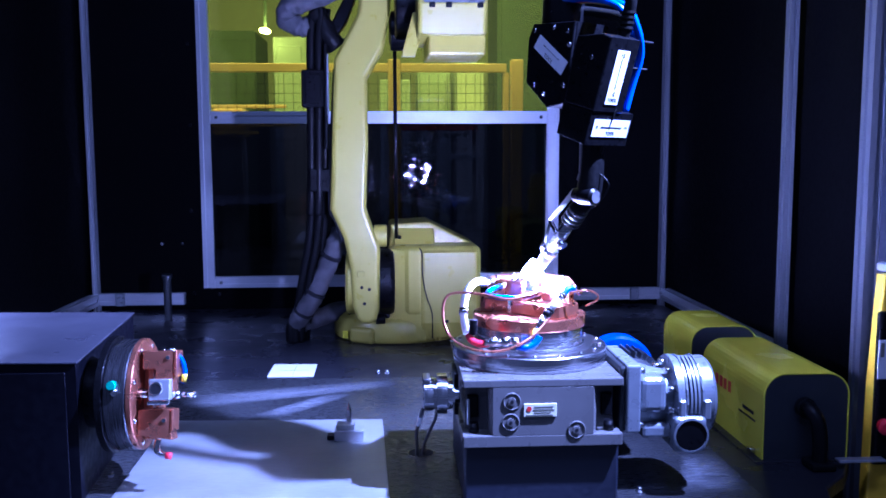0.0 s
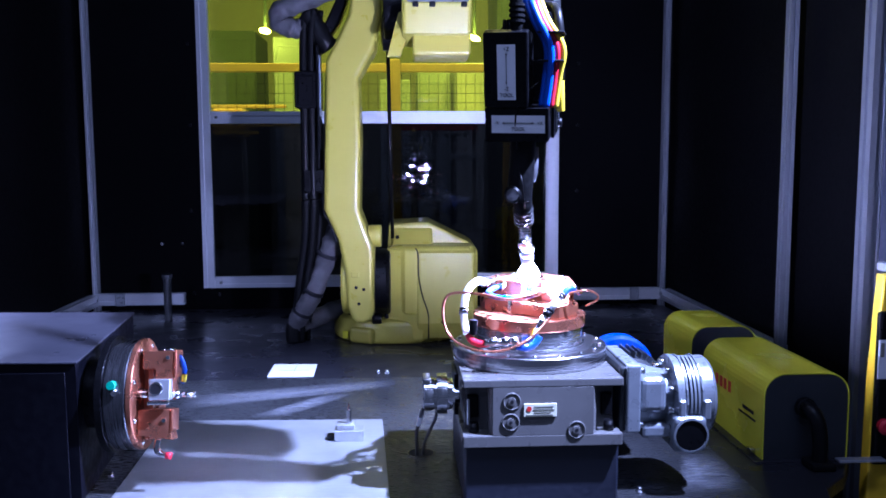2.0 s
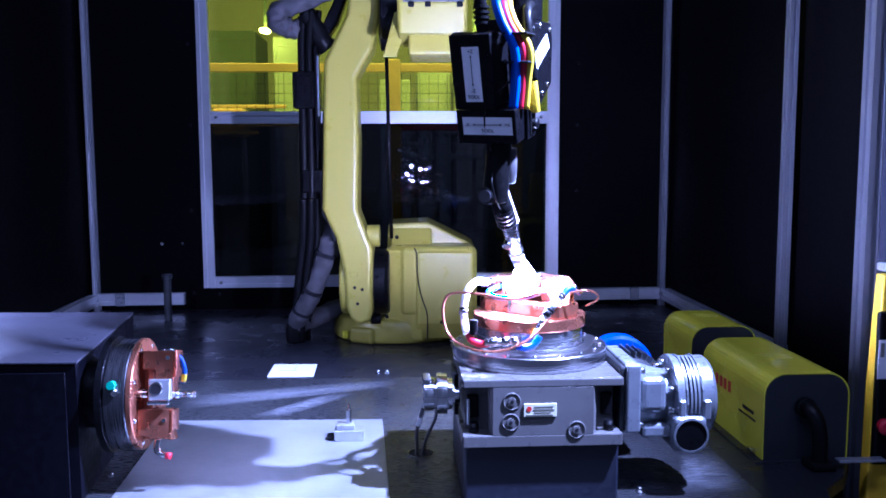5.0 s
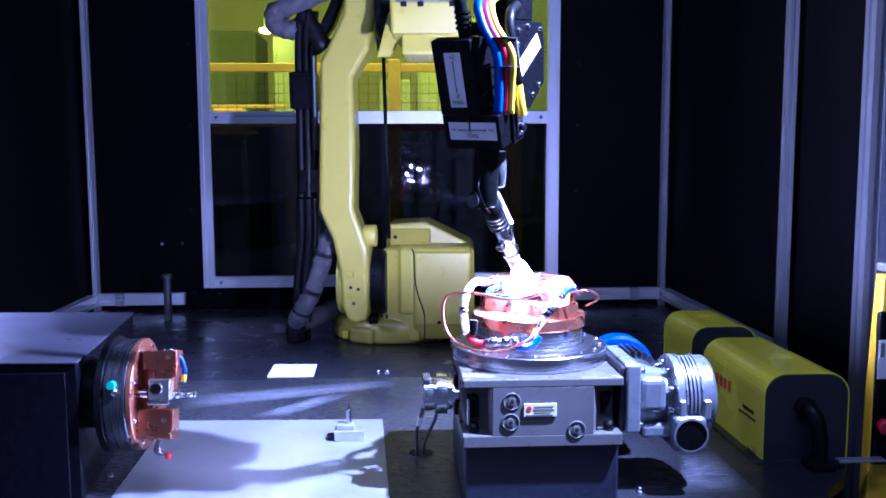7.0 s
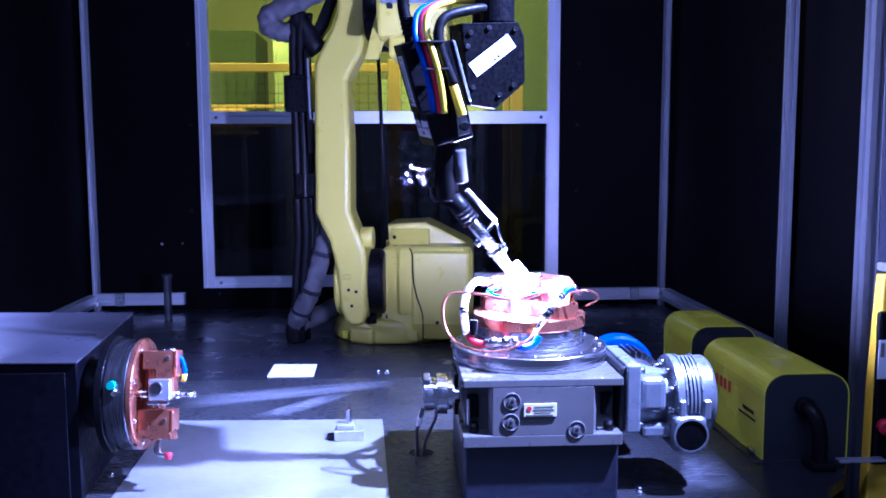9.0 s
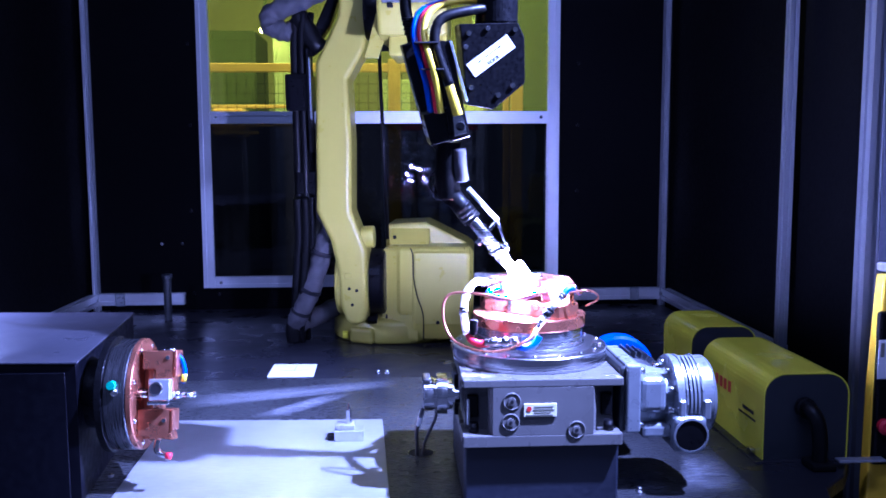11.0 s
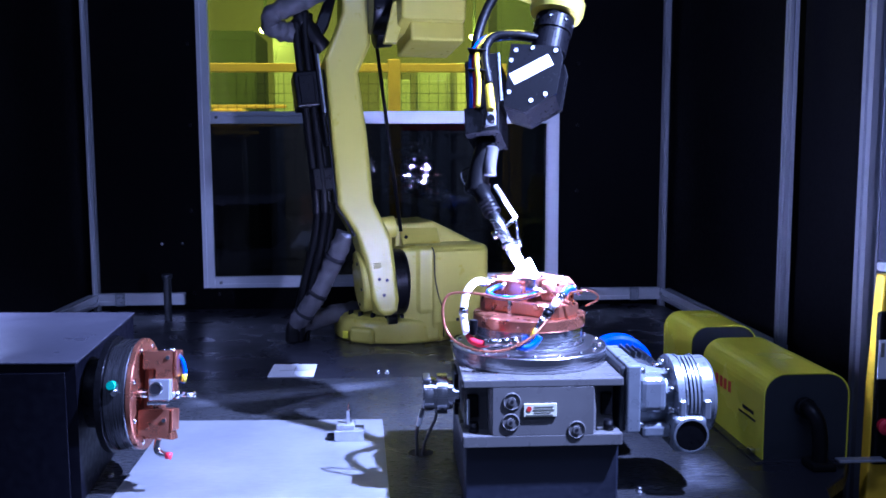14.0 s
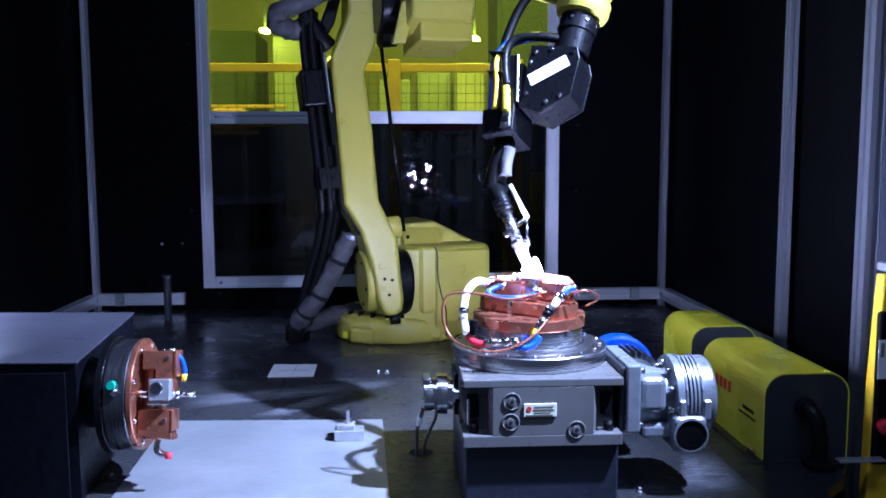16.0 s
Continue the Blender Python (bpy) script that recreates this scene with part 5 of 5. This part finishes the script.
part("power_cable", tube(B(), [(0.058, -0.132, 0.348), (0.058, -0.150, 0.395), (0.056, -0.156, 0.430), (0.050, -0.142, 0.456), (0.036, -0.095, 0.469), (0.012, -0.05, 0.475)], 0.0085, 12), RUBBER, torch, "black power cable")
for k, (mat, x, y, bulge) in enumerate(((BLUE_HOSE, 0.022, -0.150, 0.010), (BLUE_HOSE, 0.030, -0.158, 0.008), (RED_HOSE, 0.036, -0.148, 0.012), (YELLOW_HOSE, 0.043, -0.142, 0.016))):
    part("hose", tube(B(), [(x + 0.010, y - 0.004, 0.302), (x + 0.016, y - 0.012, 0.350), (x + bulge * 0.6 + 0.012, y - 0.024, 0.395), (x - 0.002, y - 0.030, 0.435), (x - 0.018, y - 0.016, 0.470), (x - 0.030, y + 0.035, 0.486), (x - 0.05, y + 0.10, 0.488)], 0.0055, 12), mat, torch)
for z in (0.372, 0.415):
    part("cable_tie", box(B(), 0.026, 0.068, -0.190 if z > 0.4 else -0.180, -0.150 if z > 0.4 else -0.142, z, z + 0.003, 0.001), INK, torch)
part("wire_conduit", tube(B(), [(-0.006, -0.186, 0.415), (-0.006, -0.194, 0.447), (-0.008, -0.200, 0.490), (-0.014, -0.185, 0.58), (-0.03, -0.12, 0.70)], 0.010, 12), RUBBER, torch, "wire conduit with a ribbed nut")
for z in (0.430, 0.438, 0.446, 0.454):
    part("conduit_rib", lathe(B(), [(0.008, z), (0.0128, z + 0.001), (0.0128, z + 0.005), (0.008, z + 0.006)], (-0.006, -0.190 - (z - 0.43) * 0.2, 0), "z", 20), RUBBER, torch)
# torch neck and barrel
part("neck", tube(B(), [(0.0, -0.128, 0.250), (0.0, -0.130, 0.215), (-0.002, -0.131, 0.180), (-0.004, -0.128, 0.150)], 0.021, 20), RUBBER, torch, "black rubber torch neck")
part("neck_sleeve", tube(B(), [(0.012, -0.112, 0.238), (0.012, -0.110, 0.205), (0.008, -0.106, 0.182)], 0.0125, 16), SLEEVE, torch, "grey neck sleeve")
part("back_cap", lathe(B(), [(0.010, -0.026), (0.0145, -0.022), (0.0155, -0.004), (0.0155, 0.004), (0.012, 0.02)], (-0.012, -0.128, 0.160), "y", 28), BLACK, torch, "round black torch cap")
part("cap_mark", lathe(B(), [(0.006, 0.0), (0.0105, 0.0), (0.0105, -0.0008), (0.006, -0.0008)], (-0.012, -0.1545, 0.160), "y", 24), SLEEVE, torch)
ax_t = Vector((0, -0.62, 0.785)).normalized()
for k in range(4):
    p = ax_t * (0.140 + 0.009 * k)
    part("barrel_ring", cyl(B(), p, p + ax_t * 0.006, 0.0175, seg=24, bev=0.001), BLACK, torch)
part("barrel", cyl(B(), ax_t * 0.046, ax_t * 0.175, 0.0105, 0.0115, seg=24), STEEL, torch, "bare steel torch barrel")
part("barrel_core", cyl(B(), ax_t * 0.14, ax_t * 0.205, 0.0165, seg=24), RUBBER, torch)
part("gas_cup", cyl(B(), ax_t * 0.012, ax_t * 0.058, 0.0075, 0.0125, seg=28, bev=0.001), WHITE_CERAMIC, torch, "pale ceramic gas cup")
part("cup_clamp", cyl(B(), ax_t * 0.066, ax_t * 0.074, 0.0145, seg=24, bev=0.001), CHROME, torch)
part("clamp_arm", cyl(B(), (-0.003, -0.076, 0.068), (-0.002, -0.041, 0.108), 0.0042, seg=14), CHROME, torch, "bright wire guide arm")
part("clamp_arm", cyl(B(), (-0.003, -0.078, 0.066), (-0.003, -0.070, 0.074), 0.008, seg=14, bev=0.001), CHROME, torch)
part("guide_tube", cyl(B(), (0.0, -0.094, 0.166), (-0.001, -0.041, 0.108), 0.0045, seg=14), WHITE_CERAMIC, torch, "white filler wire guide tube")
part("guide_end", cyl(B(), (-0.001, -0.041, 0.108), (0, -0.026, 0.060), 0.0028, 0.002, seg=12), CHROME, torch)
part("guide_nut", cyl(B(), (0, -0.028, 0.066), (0, -0.024, 0.054), 0.006, seg=8), CHROME, torch)
part("filler_wire", cyl(B(), (0, -0.026, 0.060), (0, -0.004, 0.006), 0.0008, seg=8), CHROME, torch)
part("thin_cable", tube(B(), [(-0.01, -0.120, 0.215), (0.004, -0.165, 0.185), (0.006, -0.145, 0.150), (0.004, -0.100, 0.122), (0.0, -0.060, 0.098)], 0.0015, 8), RUBBER, torch)
part("small_cable", tube(B(), [(0.03, -0.158, 0.345), (0.0, -0.178, 0.310), (-0.008, -0.168, 0.270), (-0.004, -0.15, 0.235)], 0.0015, 8), RUBBER, torch)
part("arc_flame", lathe(B(), [(0.001, -0.006), (0.012, -0.003), (0.0195, 0.004), (0.0175, 0.013), (0.010, 0.023), (0.003, 0.032)], (0, 0, 0), "z", 24), ARC_GLOW, torch, "blinding blue-white welding arc")


# ---- what moves ----
# seconds, place of the electrode's tip in the room, turn of the torch head
TORCH_ROWS = [
    (0, 0.249, 1.567, 0.378, 2.7, 0.5, 34.9),
    (0.5, 0.247, 1.568, 0.378, 1.1, 0.7, 23.5),
    (1, 0.246, 1.568, 0.378, -0.7, 2.0, 10.0),
    (1.5, 0.244, 1.568, 0.378, 0.1, 0.3, -0.6),
    (2, 0.241, 1.561, 0.378, 0.7, 1.1, -15.6),
    (2.5, 0.237, 1.554, 0.378, 0.7, 0.6, -27.8),
    (3, 0.236, 1.554, 0.378, 0.5, 1.0, -31.5),
    (3.5, 0.235, 1.554, 0.378, 0.7, 1.4, -31.3),
    (4, 0.234, 1.553, 0.378, 0.7, 1.8, -31.5),
    (6.5, 0.227, 1.548, 0.378, 3.4, 1.5, -27.0),
    (7, 0.226, 1.547, 0.378, 4.2, 2.0, -34.8),
    (7.5, 0.224, 1.547, 0.378, 6.7, 2.0, -48.2),
    (8, 0.221, 1.547, 0.378, 6.1, 3.0, -62.2),
    (8.5, 0.220, 1.548, 0.378, 2.6, 4.8, -78.3),
    (9, 0.218, 1.548, 0.378, 1.7, 4.6, -78.5),
    (11.5, 0.224, 1.552, 0.378, 0.4, 5.6, -92.2),
    (12, 0.225, 1.553, 0.378, -0.2, -6.1, -95.4),
    (12.5, 0.227, 1.554, 0.378, -1.6, -12.4, -94.8),
    (13, 0.231, 1.563, 0.378, -5.3, -19.8, -92.9),
    (13.5, 0.235, 1.572, 0.378, -6.6, -21.3, -99.8),
    (14, 0.239, 1.582, 0.378, -7.1, -21.4, -109.0),
    (14.5, 0.243, 1.591, 0.378, -7.3, -21.9, -118.9),
    (15, 0.246, 1.593, 0.378, -7.3, -21.9, -120.8),
    (15.5, 0.249, 1.596, 0.378, -7.3, -21.8, -120.5),
    (16, 0.252, 1.598, 0.378, -7.0, -21.7, -121.5),
]
# seconds, turn of the carriage, lean of the arm forwards and sideways, turn and shift of the elbow
ARM_ROWS = [
    (0.0, 1.9, 0.0, 0.4, 0.0, 0.004), (0.5, 1.2, 0.0, 0.1, 0.0, 0.002), (1.5, 0.0, 0.0, 0.0, 0.0, 0.0), (2.5, -2.2, 0.0, -0.4, 0.0, 0.0), (4.0, -2.2, 0.0, -0.4, 0.0, 0.0),
    (6.5, -3.4, 0.0, -0.3, 0.0, 0.0), (7.0, -4.6, 0.0, -0.4, 0.0, 0.002), (7.5, -6.8, 0.0, -1.0, 0.0, -0.004), (8.0, -7.6, 0.5, -1.3, 0.0, -0.008), (8.5, -6.6, 1.0, -1.2, 0.0, -0.009),
    (9.0, -6.0, 1.5, -1.1, 0.0, -0.010), (11.5, -5.2, 0.0, -1.1, 0.0, -0.018), (12.0, -3.6, -3.5, -1.6, -1.0, -0.016), (12.5, 0.6, -6.5, -2.9, -3.0, -0.026), (13.0, 5.8, -8.0, -4.9, -5.0, -0.033),
    (13.5, 9.6, -8.0, -5.6, -6.0, -0.032), (14.0, 12.4, -8.0, -5.4, -8.0, -0.031), (14.5, 14.3, -8.0, -5.1, -8.0, -0.030), (16.0, 15.2, -8.0, -4.8, -8.0, -0.032),
]


def motions():
    origin = Matrix.Translation((-AX, -AY, 0))
    walk(torch, [(t, origin @ pose(x, y, z, rx, ry, rz)) for t, x, y, z, rx, ry, rz in TORCH_ROWS])
    walk(carriage, [(t, pose(0, 0, 0, 0, 0, j)) for t, j, f, s, e, d in ARM_ROWS])
    sway = ((0.0, 2.0), (1.5, 0.0), (3.5, -1.5), (6.5, -1.9), (7.0, -2.8), (8.0, -5.3), (9.0, -4.3), (11.5, -4.0), (12.0, -3.6), (12.5, -2.0), (13.0, 0.3), (13.5, 2.8), (14.0, 4.8), (14.5, 6.6), (16.0, 7.1))
    walk(sleeve, [(t, pose(-0.33, -0.15, 0.04, 0, a, 0) @ pose(0.33, 0.15, -0.04)) for t, a in sway])
    arm_poses = [(t, pose(0, 0, 0, 0, 0, j) @ pose(PX, PR + 0.20, PZ, f, s, 0) @ pose(0, -0.20, 0)) for t, j, f, s, e, d in ARM_ROWS]
    walk(arm, arm_poses)
    walk(elbow, [(t, m @ pose(d, -0.10, 0.775, -f + e, -s, 0)) for (t, m), (_, j, f, s, e, d) in zip(arm_poses, ARM_ROWS)])
    rows = []
    for t, x, y, z, rx, ry, rz in TORCH_ROWS:
        wrist = pose(x, y, z, rx, ry, rz) @ Vector((0, -0.045, 0.60))
        rows.append((t, origin @ look(wrist, (0.15, 2.55, 1.22))))
    walk(forearm, rows)


motions()
